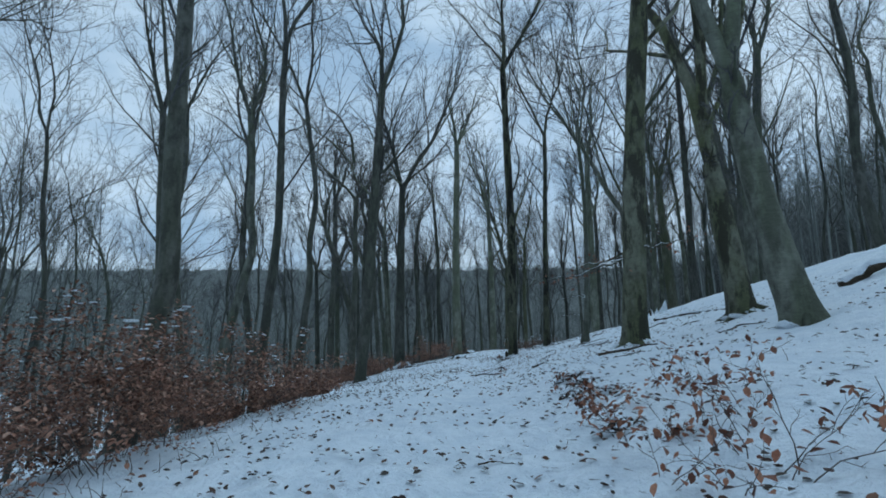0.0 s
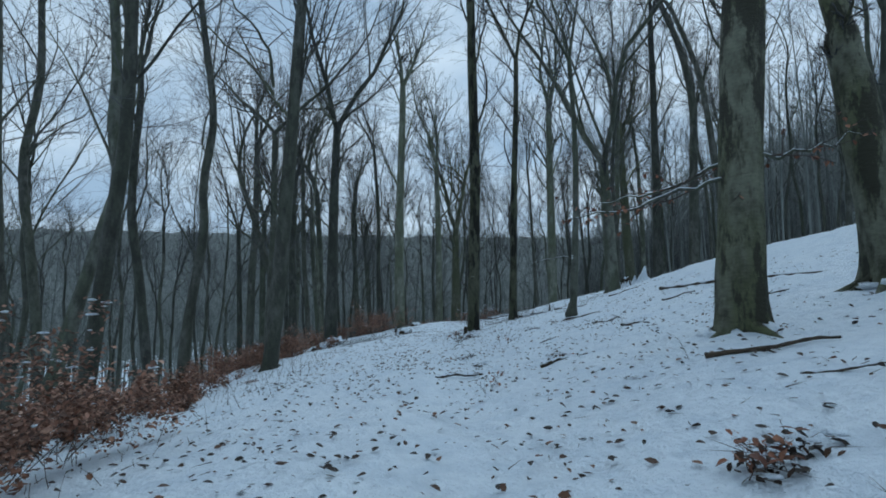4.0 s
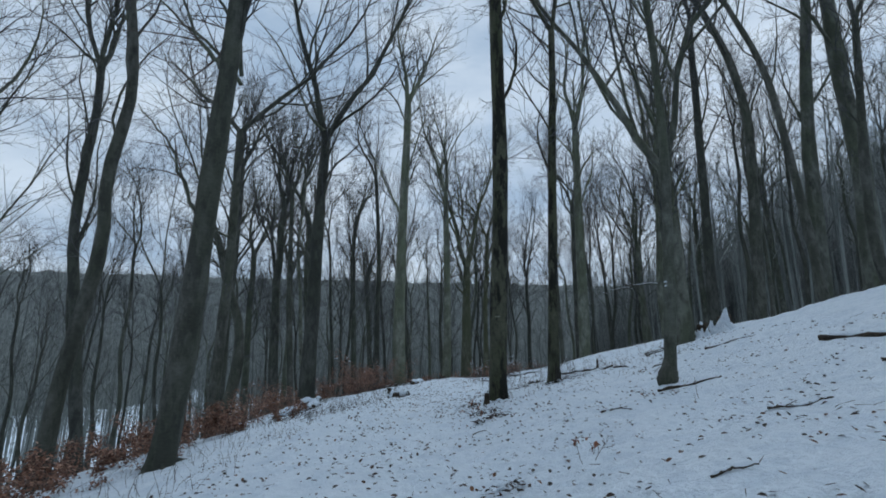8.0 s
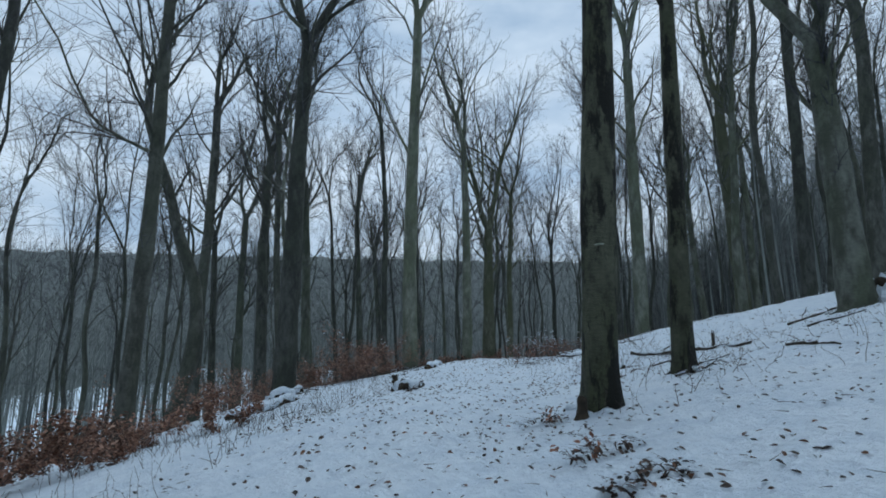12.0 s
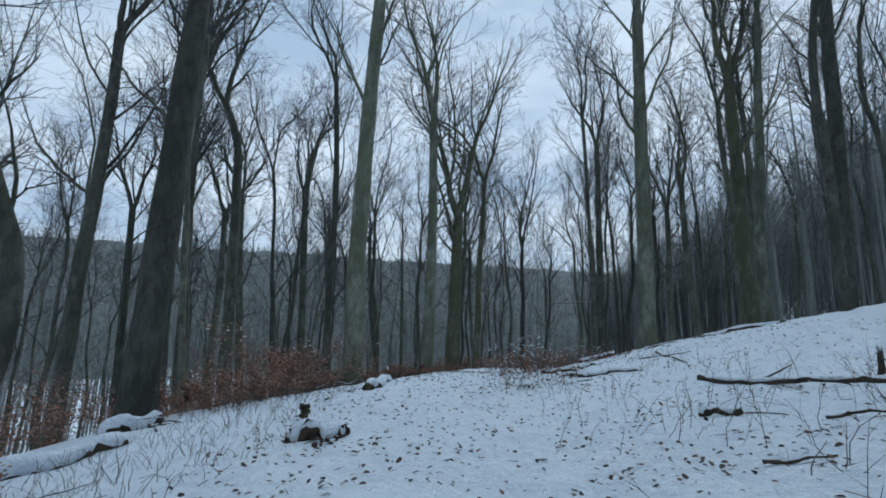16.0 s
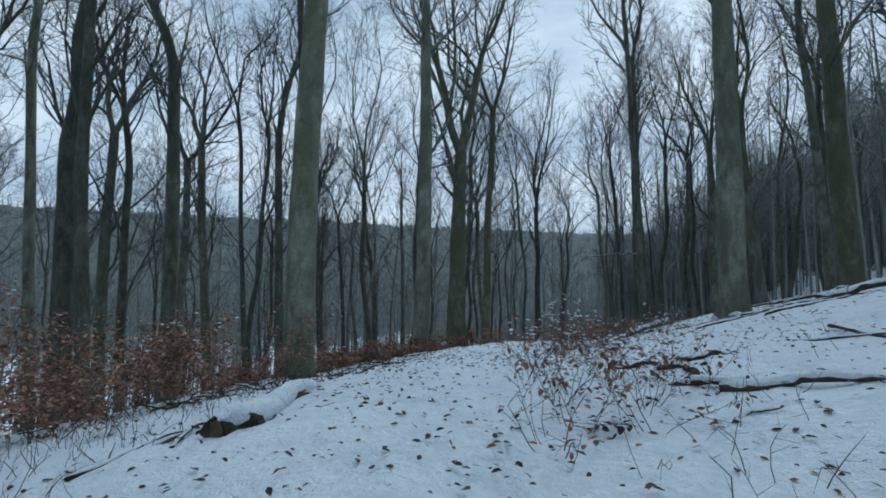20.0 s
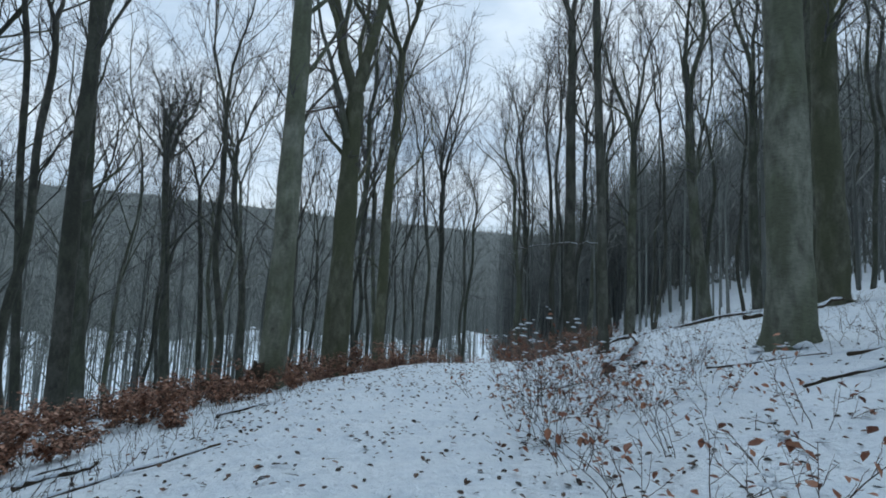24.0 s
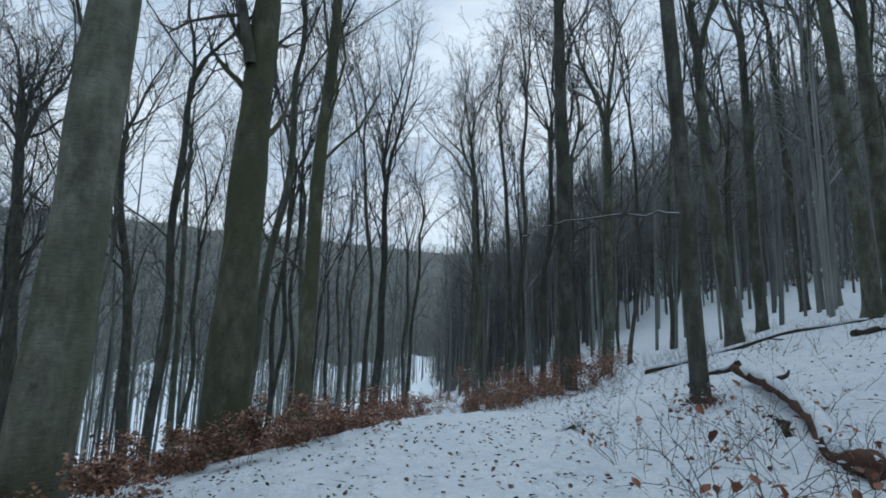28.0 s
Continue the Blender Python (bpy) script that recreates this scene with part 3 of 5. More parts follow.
stand("beech with a broken hooked top", -5.93, 54.55, 0.37, 29, 19.3, (0, 0), 57, 2, 18, 203, BARK, ((5.3, -0.22), (10.1, -0.41), (13.8, -0.61), (17.7, -0.99), (19.3, -1.72)), 23)
stand("many-stemmed beech down the slope", -9.89, 59.34, 0.26, 28, 18.7, (0, 0), 58, 3, 14, 207, BARK_DARK, ((8.7, -0.36), (12.4, -0.51), (15.4, -0.59), (18.7, -1.08)), 27)
stand("dark beech down the slope", -16.66, 67.07, 0.39, 32, 22.0, (0, 0), 59, 2, 14, 31, BARK_DARK, ((12.7, -0.55), (17.4, -0.75), (22.0, -0.99)), 31)
stand("beech of three stems beyond the brow", -1.05, 80.60, 0.42, 31, 21.8, (0, 0), 60, 3, 12, 11, BARK_DARK, ((7.3, -0.64), (14.5, -1.26), (21.8, -1.89)), 11)
stand("thin beech beyond the brow", 0.77, 85.70, 0.26, 32, 22.0, (0, 0), 61, 2, 12, 8, BARK_DARK, ((6.7, -0.48), (14.5, -1.05), (20.1, -1.61), (22.0, -1.75)), 8)
stand("dark slender beech beyond the brow", 4.11, 82.74, 0.35, 32, 22.0, (0, 0), 62, 2, 12, 5, BARK_DARK, ((6.6, -0.51), (13.8, -1.05), (20.1, -2.11), (22.0, -2.18)), 5)
stand("slender curved beech beyond the brow", 6.74, 84.41, 0.25, 32, 22.0, (0, 0), 63, 1, 12, 180, BARK, ((7.2, -0.24), (15.4, -0.5), (22.0, -0.79)), -0)
stand("bent thin beech beside the path", 15.35, 82.23, 0.24, 32, 22.0, (0, 0), 64, 1, 12, -10, BARK, ((4.6, -0.34), (15.1, -1.11), (18.3, -1.13), (22.0, -2.39)), -10)
stand("full-crowned beech on the far slope", 31.22, 81.91, 0.28, 32, 22.0, (0, 0), 65, 2, 10, -30, BARK_DARK, ((4.0, -0.21), (12.1, -0.64), (19.2, -1.12), (22.0, -1.47)), -30)
stand("slender beech on the far slope", 31.54, 78.14, 0.23, 32, 22.0, (0, 0), 66, 2, 10, -33, BARK_DARK, ((1.4, -0.05), (11.1, -0.36), (17.7, -0.73), (22.0, -1.21)), -33)
stand("straight beech on the far bank", 24.31, 54.59, 0.29, 21, 11.5, (0, 0), 67, 2, 12, 121, BARK, ((3.3, -0.36), (7.4, -0.68), (11.5, -0.82)), -59)
stand("slim beech up the bank", 21.42, 41.65, 0.34, 32, 22.0, (0, 0), 68, 2, 12, 147, BARK_DARK, ((2.2, 0.07), (8.9, 0.26), (15.7, 0.33), (22.0, 0.46)), -33)
stand("bowed beech up the bank", 22.82, 39.21, 0.35, 32, 22.0, (0, 0), 69, 1, 12, 144, BARK_DARK, ((2.3, 0.12), (7.8, 0.4), (13.7, 0.53), (18.4, -0.2), (22.0, -1.27)), -36)
stand("dark beech arching across the bank", 20.29, 32.07, 0.22, 26, 17.0, (0, 0), 70, 1, 12, 133, BARK_DARK, ((5.3, -0.37), (8.2, -0.61), (12.6, -1.15), (17.0, -2.38)), -47)
stand("straight beech high on the bank", 23.77, 35.74, 0.42, 28, 18.9, (0, 0), 71, 2, 14, 135, BARK, ((1.7, 0.09), (5.3, 0.27), (11.8, 0.64), (18.9, 1.32)), -45)
stand("thin beech with snow about its foot", 16.04, 25.41, 0.16, 21, 9.4, (0, 0), 72, 2, 14, 136, BARK_DARK, ((1.4, -0.17), (3.4, -0.14), (5.7, 0.01), (9.4, 0.29)), -44)
stand("slim dark beech on the far bank", 43.90, 61.42, 0.31, 30, 20.9, (0, 0), 73, 2, 14, 115, BARK_DARK, ((4.8, -0.21), (12.3, -0.61), (20.9, -1.02)), -65)
stand("slim beech on the far bank", 41.20, 58.49, 0.30, 27, 17.9, (0, 0), 74, 2, 14, 113, BARK, ((3.8, -0.08), (10.4, -0.32), (17.9, -0.46)), -67)


def tree_at(x, y):
    return min((o for o in bpy.data.objects if o.type == "EMPTY" and o.name.startswith("beech_tree")), key=lambda o: (o.location.x - x) ** 2 + (o.location.y - y) ** 2)


def add_roots(x, y, r, n, reach, seed, lumps=5):
    """Buttress roots running into the snow, and snow lodged between them."""
    rng = np.random.default_rng(seed)
    tree = tree_at(x, y)
    o = np.array(tree.matrix_world.translation)
    skin = next(c for c in tree.children if c.name.startswith("trunk")).data.materials[0]
    az = rng.uniform(0, 6.28) + (np.arange(n) + rng.uniform(-0.3, 0.3, n)) * 2 * np.pi / n
    for a in az:
        L = reach * rng.uniform(0.6, 1.2)
        t = np.linspace(0, 1, 7)
        d = r * 0.75 + L * t
        turn = a + 0.35 * rng.normal() * t
        px, py = o[0] + d * np.cos(turn), o[1] + d * np.sin(turn)
        rad = r * 0.21 * (1 - t) ** 1.2 + 0.014
        pz = ground_z(px, py) + 0.4 * r * (1 - t) ** 2.5 - 0.03 - 0.05 * t
        line = np.stack([px, py, pz], 1) - o
        piece("root", *tubes(line[None], rad[None], 8), skin, tree, "root running into the snow")
    for k in range(lumps):
        a = az[k % n] + np.pi / n + rng.uniform(-0.25, 0.25)
        d = r * rng.uniform(1.05, 1.35)
        px, py = o[0] + d * math.cos(a), o[1] + d * math.sin(a)
        S = np.array([(d * math.cos(a), d * math.sin(a), float(ground_z(px, py)) - o[2] + 0.0)])
        piece("snow_clump", *lump_set(rng, S, np.array([min(rng.uniform(0.35, 0.6) * r, 0.15)]), 0.8), SNOW_CAP, tree, "snow lodged between roots")


def lump_set(rng, S, r, flat=0.55):
    """Small rounded lumps of snow."""
    th = np.arange(7) * 2 * np.pi / 7
    rows = [(0.55, -0.35), (1.0, 0.0), (0.75, 0.6), (0.0, 0.85)]
    base = np.array([(k * math.cos(t), k * math.sin(t), h) for k, h in rows for t in th])
    m = len(S)
    sc = r[:, None, None] * rng.uniform(0.75, 1.25, (m, len(base), 1))
    str_ = np.stack([rng.uniform(0.8, 1.7, m), rng.uniform(0.7, 1.2, m), np.full(m, flat)], 1)[:, None]
    a = rng.uniform(0, 6.28, m)
    B = base[None] * sc * str_
    V = np.stack([B[..., 0] * np.cos(a)[:, None] - B[..., 1] * np.sin(a)[:, None], B[..., 0] * np.sin(a)[:, None] + B[..., 1] * np.cos(a)[:, None], B[..., 2]], -1) + S[:, None]
    j = np.arange(7)
    k = (j + 1) % 7
    f = np.concatenate([np.stack([j + 7 * q, k + 7 * q, k + 7 * q + 7, j + 7 * q + 7], 1) for q in range(3)])
    Q = (np.arange(m)[:, None, None] * 28 + f[None]).reshape(-1, 4)
    return V.reshape(-1, 3), Q


for k, (x, y, r, n, reach, lumps) in enumerate([(4.45, 11.53, 0.29, 6, 0.6, 6), (7.29, 11.94, 0.34, 7, 0.75, 6), (6.02, 8.25, 0.30, 5, 0.45, 3), (-3.8, 22.59, 0.27, 5, 0.5, 2), (3.47, 25.01, 0.25, 4, 0.3, 4), (5.48, 26.39, 0.17, 5, 0.35, 2), (6.12, 21.29, 0.12, 4, 0.2, 0), (11.4, 29.1, 0.26, 5, 0.6, 5), (-3.26, 36.35, 0.38, 6, 0.6, 3), (1.23, 43.61, 0.39, 6, 0.6, 3), (13.4, 43.47, 0.38, 5, 0.22, 2), (5.03, 50.73, 0.34, 5, 0.4, 2), (7.32, 55.57, 0.51, 6, 0.6, 3), (18.3, 56.8, 0.3, 5, 0.5, 3), (13.89, 48.98, 0.15, 4, 0.3, 2), (22.6, 48.2, 0.42, 5, 0.5, 3), (18.9, 43.1, 0.24, 5, 0.5, 3)]):
    add_roots(x, y, r, n, reach, 1200 + k, lumps)

# ---- the rest of the wood, alike trees sharing their meshes ----
VARIANTS = []
for k in range(9):
    rv = random.Random(100 + k)
    VARIANTS.append(beech("beech_tree", "bare grey beech standing in snow", 400 + 10 * k, -300, rv.uniform(0.12, 0.21), rv.uniform(23, 29), rv.uniform(10, 17), (rv.uniform(-0.035, 0.035), rv.uniform(-0.035, 0.035)), 200 + k, 1, rv.choice((1, 2, 2)), rv.uniform(10, 18), low=0.45, limbs=6, bend=0.24, bark=(BARK, BARK_DARK, BARK_DARK)[k % 3]))


def wood_places():
    """Places for the countable trees of the wood behind the named ones."""
    rw = random.Random(7)
    taken = [(t[0], t[1]) for t in TREES]
    out = []
    for _ in range(7000):
        y = rw.uniform(-8, 112)
        x = rw.uniform(-78, 92)
        u = x - line_x(y)
        if -3.6 < u < 3.6 or (-14 if y < 30 else -10) < u < 15 and y < 47 or -10 < u < 17 and y < 66:
            continue
        ang = math.degrees(math.atan2(x - 1, max(y + 1, 0.1)))
        if y < 6 and abs(x) < 18 or ang < -62 or ang > 75:
            continue
        gap = (5.6 if y < 46 else 4.5) if u < 0 and y > 28 and math.hypot(x - 3, y - 40) < 34 else 4.7 if u < 0 and y < 29 else 4.0 if math.hypot(x - 3, y - 25) < 60 else 4.8 if u > 0 else 6.6
        if u > 16:
            gap = 5.0 if y < 50 else 5.6
        if all((x - a) ** 2 + (y - b) ** 2 > gap * gap for a, b in taken):
            taken.append((x, y))
            out.append((x, y))
    return out


PLACES = wood_places()
NEAR = sorted(PLACES, key=lambda p: min(math.hypot(p[0] - a, p[1] - b) for a, b in ((0, 0), (1, 20), (4, 38), (6, 44))))[:120] + [(22.6, 69.5), (27.4, 69.0), (33.0, 71.5), (36.2, 66.0), (29.6, 74.8), (34.6, 60.6), (38.5, 54.0), (31.0, 50.5), (15.6, 84.0), (24.0, 82.5), (27.5, 91.0), (21.0, 96.0), (31.5, 85.0), (12.8, 74.0), (26.0, 74.5)]
rw = random.Random(11)
for k, (px, py) in enumerate(NEAR):
    s = rw.uniform(0.85, 1.12)
    copy_thing(VARIANTS[k % len(VARIANTS)], pose(px, py, float(ground_z(px, py)) - 0.1, rw.uniform(-2, 2), rw.uniform(-2, 2), rw.uniform(0, 360)) @ Matrix.Diagonal((s, s, s, 1)))
for v in VARIANTS:
    for o in (*v.children_recursive, v):
        bpy.data.objects.remove(o)


# ---- woodland too far to count ----
def simple_tree(seed, levels):
    rng = np.random.default_rng(seed)
    H = rng.uniform(21, 27)
    line = trunk_line(rng, H, rng.uniform(10, 15), rng.normal(0, 0.02, 2), 0.06, n=4)[[0, 4, 7, 8, 9, 10]]
    r = rng.uniform(0.12, 0.21)
    sets = [tubes(line[None], np.interp(line[:, 2], [0, line[-1, 2]], [r * 1.1, r * 0.62])[None], 5)]
    n = 2
    az = rng.uniform(0, 6.28) + np.arange(n) * 3.14
    D = np.stack([np.cos(az) * 0.25, np.sin(az) * 0.25, np.ones(n)], 1)
    LP, LR = grow(rng, np.repeat(line[-1:], n, 0), D, np.full(n, H - line[-1, 2]), np.full(n, r * 0.5), 4, 0.08, 0.04, 0.08)
    sets.append(tubes(LP, LR, 4))
    S, Dd, L, R0 = [np.concatenate(p) for p in zip(sprout(rng, LP, LR, 6, 0.0, 0.95, (22, 48), (0.35, 0.6), 0.5), sprout(rng, line[None, 2:], np.full((1, len(line) - 2), r), 5, 0.35, 1.0, (28, 55), (0.25, 0.5), 0.25))]
    P1, R1 = grow(rng, S, Dd, L, np.maximum(R0, 0.03), 3, 0.13, 0.1, 0.3)
    sets.append(tubes(P1, R1, 3))
    for per, rmin in levels:
        S, Dd, L, R0 = sprout(rng, P1, R1, per, 0.15, 1.0, (22, 58), (0.35, 0.65), 0.6)
        P1, R1 = grow(rng, S, Dd, L, np.maximum(R0, rmin), 2, 0.15, 0.07, 0.4)
        sets.append(tubes(P1, R1, 3))
    S, Dd, L, R0 = sprout(rng, P1, R1, 2, 0.15, 1.0, (20, 58), (0.5, 0.9), 0.8)
    sets.append(spikes(S, S + Dd * L[:, None], np.clip(R0, 0.018, 0.035)))
    return twig_mesh(sets)


def pole_tree(seed):
    """A very simple bare tree for the far hillside."""
    rng = np.random.default_rng(seed)
    H, r = rng.uniform(19, 26), rng.uniform(0.10, 0.18)
    P = np.array([[(0, 0, -0.5), (rng.normal(0, 0.2), rng.normal(0, 0.2), H * 0.5), (rng.normal(0, 0.5), rng.normal(0, 0.5), H)]])
    R = np.array([[r, r * 0.7, 0.03]])
    S, D, L, R0 = sprout(rng, P, R, 7, 0.36, 0.97, (20, 45), (0.18, 0.36), 0.5)
    P1, R1 = grow(rng, S, D, L, np.maximum(R0, 0.035), 2, 0.15, 0.12, 0.4)
    S, D, L, R0 = sprout(rng, P1, R1, 3, 0.2, 1.0, (20, 55), (0.35, 0.7), 0.7)
    return twig_mesh([tubes(P, R, 3), spikes(P1[:, 0], P1[:, 2], R1[:, 0]), spikes(S, S + D * L[:, None], np.maximum(R0, 0.025))])


def bushy_tree(seed):
    """A close-branched bare tree of the dense wood on the hill."""
    rng = np.random.default_rng(seed)
    H, r = rng.uniform(19, 23), rng.uniform(0.10, 0.17)
    P = np.array([[(0, 0, -0.5), (rng.normal(0, 0.3), rng.normal(0, 0.3), H * 0.5), (rng.normal(0, 0.6), rng.normal(0, 0.6), H)]])
    R = np.array([[r, r * 0.7, 0.04]])
    S, D, L, R0 = sprout(rng, P, R, 14, 0.27, 0.97, (22, 50), (0.16, 0.34), 0.5)
    P1, R1 = grow(rng, S, D, L, np.maximum(R0, 0.04), 2, 0.2, 0.12, 0.4)
    S, D, L, R0 = sprout(rng, P1, R1, 5, 0.15, 1.0, (20, 60), (0.35, 0.8), 0.7)
    return twig_mesh([tubes(P, R, 3), spikes(P1[:, 0], P1[:, 2], R1[:, 0]), spikes(S, S + D * L[:, None], np.maximum(R0, 0.032))])


def far_wood(name, label, places, kinds, seed, sink=0.2, sizes=(0.82, 1.15), wood=None):
    rng = np.random.default_rng(seed)
    sets = []
    for k, (x, y) in enumerate(places):
        v, q = kinds[k % len(kinds)]
        a, s = rng.uniform(0, 6.28), rng.uniform(*sizes)
        c, sn = math.cos(a) * s, math.sin(a) * s
        w = np.stack([v[:, 0] * c - v[:, 1] * sn + x, v[:, 0] * sn + v[:, 1] * c + y, v[:, 2] * s + float(ground_z(x, y)) - sink], 1)
        sets.append((w, q))
    v, q = join(sets)
    tagged(piece(name, v, q, wood or HAZED_WOOD), label, "woodland", kind="stuff")


MID = [p for p in PLACES if p not in NEAR]
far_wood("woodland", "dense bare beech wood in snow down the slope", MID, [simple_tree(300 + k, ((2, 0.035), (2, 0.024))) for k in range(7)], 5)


def hill_places():
    """Uncounted trees of the slopes and hillsides, denser up the bank."""
    rw = random.Random(19)
    out = []
    for _ in range(6600):
        a, d = math.radians(rw.uniform(-60, 76)), 40 + 190 * rw.random() ** 0.95
        x, y = 4 + d * math.sin(a), 20 + d * math.cos(a)
        u = x - line_x(y)
        if abs(u) < (4.5 if y < 80 else 2.2) and y < 150 or y < 66 and -24 < u < 17 or u < 0 and d < (62 if y > 50 else 46):
            continue
        if rw.random() < ((0.74 if u > 8 else 0.70 if a < 0.05 else 0.84) if d < 95 else 0.60):
            continue
        out.append((x, y))
    return out


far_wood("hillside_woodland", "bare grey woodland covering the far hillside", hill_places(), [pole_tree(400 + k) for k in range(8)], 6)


def dense_places():
    """The close wood that climbs the hill beyond the bank."""
    rw = random.Random(23)
    out = []
    for _ in range(1050):
        a = rw.triangular(15, 84, 32)
        d = float(_tab(a, (14, 24, 30, 38, 48, 86), (120, 92, 72, 60, 58, 58))) + 75 * rw.random() ** 1.25
        x, y = 6 + d * math.sin(math.radians(a)), 44 + d * math.cos(math.radians(a))
        if x - line_x(y) > 4 and (a < 48 or rw.random() < 0.6):
            out.append((x, y))
    return out


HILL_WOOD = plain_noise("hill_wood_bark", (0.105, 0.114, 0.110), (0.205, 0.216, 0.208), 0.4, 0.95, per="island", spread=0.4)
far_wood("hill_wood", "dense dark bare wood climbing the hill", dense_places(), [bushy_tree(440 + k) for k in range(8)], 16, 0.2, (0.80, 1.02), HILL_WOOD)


# ---- far hills: the closed canopy of bare woods ----
def far_hills():
    az = np.radians(np.arange(-100, 112, 0.8))
    k = np.linspace(0, 1, 60)
    A, K = np.meshgrid(az, k, indexing="ij")
    side = np.clip((np.degrees(A) - 22) / 30, 0, 1)
    side = side * side * (3 - 2 * side)
    r0 = 190 - 100 * side + (11 * np.sin(13 * A) + 8 * np.sin(31 * A + 1) + 5 * np.sin(77 * A + 2)) * (0.4 + 0.6 * side)
    Rr = r0 + (520 - r0) * K ** 1.7
    X, Y = 4 + Rr * np.sin(A), 30 + Rr * np.cos(A)
    rise = np.clip((Rr - r0) / 16, 0, 1)
    Z = ground_z(X, Y) - 1 + (11 + 2 * side) * rise * rise * (3 - 2 * rise)
    for i in range(X.shape[0]):
        for j in range(1, X.shape[1]):
            p = Vector((X[i, j] * 0.11, Y[i, j] * 0.11, 0))
            Z[i, j] += 2.2 * noise.noise(p) + 1.6 * noise.noise(p * 2.9) + 1.6 * noise.noise(p * 8.3)
    n, m = X.shape
    i = np.arange(n - 1)[:, None] * m + np.arange(m - 1)[None]
    Q = np.stack([i, i + 1, i + m + 1, i + m], -1).reshape(-1, 4)
    tagged(piece("backdrop", np.stack([X, Y, Z], -1).reshape(-1, 3), Q, HAZED_CANOPY), "far wooded hills of bare grey-brown trees", "hills", kind="structure")


def hilltop_trees():
    """Bare treetops standing out of the canopy of the far hills."""
    rng = np.random.default_rng(9)
    n = 5600
    a = np.radians(rng.uniform(-75, 80, n))
    side = np.clip((np.degrees(a) - 22) / 30, 0, 1)
    side = side * side * (3 - 2 * side)
    r0 = 190 - 100 * side
    d = r0 + 14 + (500 - r0) * rng.random(n) ** 1.2
    x, y = 4 + d * np.sin(a), 30 + d * np.cos(a)
    S = np.repeat(np.column_stack([x, y, ground_z(x, y) + 8 + 2 * side]), 3, 0)
    D = np.column_stack([rng.normal(0, 0.16, 3 * n), rng.normal(0, 0.16, 3 * n), np.ones(3 * n)])
    L = rng.uniform(4.5, 10.5, 3 * n)
    tagged(piece("hilltop_trees", *spikes(S, S + D * L[:, None], rng.uniform(0.12, 0.3, 3 * n)), HAZED_WOOD), "bare treetops along the far wooded hills", "woodland", kind="stuff")


def hillside_brush():
    """Thin bare undergrowth below the far woods."""
    rng = np.random.default_rng(10)
    n = 6500
    a = np.radians(np.where(rng.random(n) < 0.88, rng.uniform(8, 80, n), rng.uniform(-70, 8, n)))
    side = np.clip((np.degrees(a) - 22) / 30, 0, 1)
    side = side * side * (3 - 2 * side)
    r0 = 190 - 100 * side
    d = r0 + 12 - (30 + 50 * (1 - side)) * rng.random(n) ** 1.5
    x, y = 4 + d * np.sin(a), 30 + d * np.cos(a)
    off = np.abs(x - _tab(y, LINE_Y, LINE_X)) > 3
    x, y = x[off], y[off]
    m = 3 * len(x)
    S = np.repeat(np.column_stack([x, y, ground_z(x, y) - 0.2]), 3, 0)
    D = np.column_stack([rng.normal(0, 0.30, m), rng.normal(0, 0.30, m), np.ones(m)])
    tagged(piece("hillside_brush", *spikes(S, S + D * rng.uniform(1.2, 6.0, m)[:, None], rng.uniform(0.03, 0.09, m)), HAZED_WOOD), "thin bare undergrowth below the far woods", "undergrowth", kind="stuff")


# Canopy colour lifted above twig bark; the paleness is painted-in distance haze.
HAZED_CANOPY = plain_noise("hazed_bare_canopy", (0.078, 0.088, 0.086), (0.160, 0.172, 0.166), 1.0, 0.95, (0.8, 0.8, 0.09), bump=0.6)
far_hills()
hilltop_trees()
hillside_brush()


# ---- undergrowth ----
LEAF_SHAPE = np.array([(0, 0, 0), (0.30, 0.29, 0.06), (0.66, 0.27, 0.09), (1.0, 0, 0.02), (0.66, -0.27, 0.09), (0.30, -0.29, 0.06)])
LEAF_FACES = np.array([(0, 3, 1), (1, 3, 2), (0, 4, 3), (0, 5, 4)])


def leaf_set(rng, S, size, drop=0.6, flat=False):
    """Curled beech leaves at the points S."""
    m = len(S)
    a = rng.uniform(0, 6.28, m)
    tilt = rng.normal(0, 0.25, m) if flat else rng.uniform(-0.2, 1.0, m) * drop * 1.5
    f = np.stack([np.cos(a) * np.cos(tilt), np.sin(a) * np.cos(tilt), -np.sin(tilt)], 1)
    side = np.stack([-np.sin(a), np.cos(a), rng.normal(0, 0.35, m)], 1)
    side /= np.linalg.norm(side, axis=1)[:, None]
    up = np.cross(f, side)
    s = (size * rng.uniform(0.55, 1.35, m))[:, None, None]
    curl = rng.uniform(0.2, 2.6, m)[:, None, None]
    V = S[:, None] + s * (f[:, None] * LEAF_SHAPE[None, :, :1] + side[:, None] * LEAF_SHAPE[None, :, 1:2] * 0.95 + up[:, None] * LEAF_SHAPE[None, :, 2:] * curl)
    Q = (np.arange(m)[:, None, None] * 6 + LEAF_FACES[None]).reshape(-1, 3)
    return V.reshape(-1, 3), Q


def single_leaf(seed):
    rng = np.random.default_rng(seed)
    v = LEAF_SHAPE * np.array([0.08, 0.076, 0.08 * rng.uniform(0.3, 2.4)]) + rng.normal(0, 0.002, LEAF_SHAPE.shape)
    return mesh_of("leaf", v, LEAF_FACES, LEAF_SINGLE)


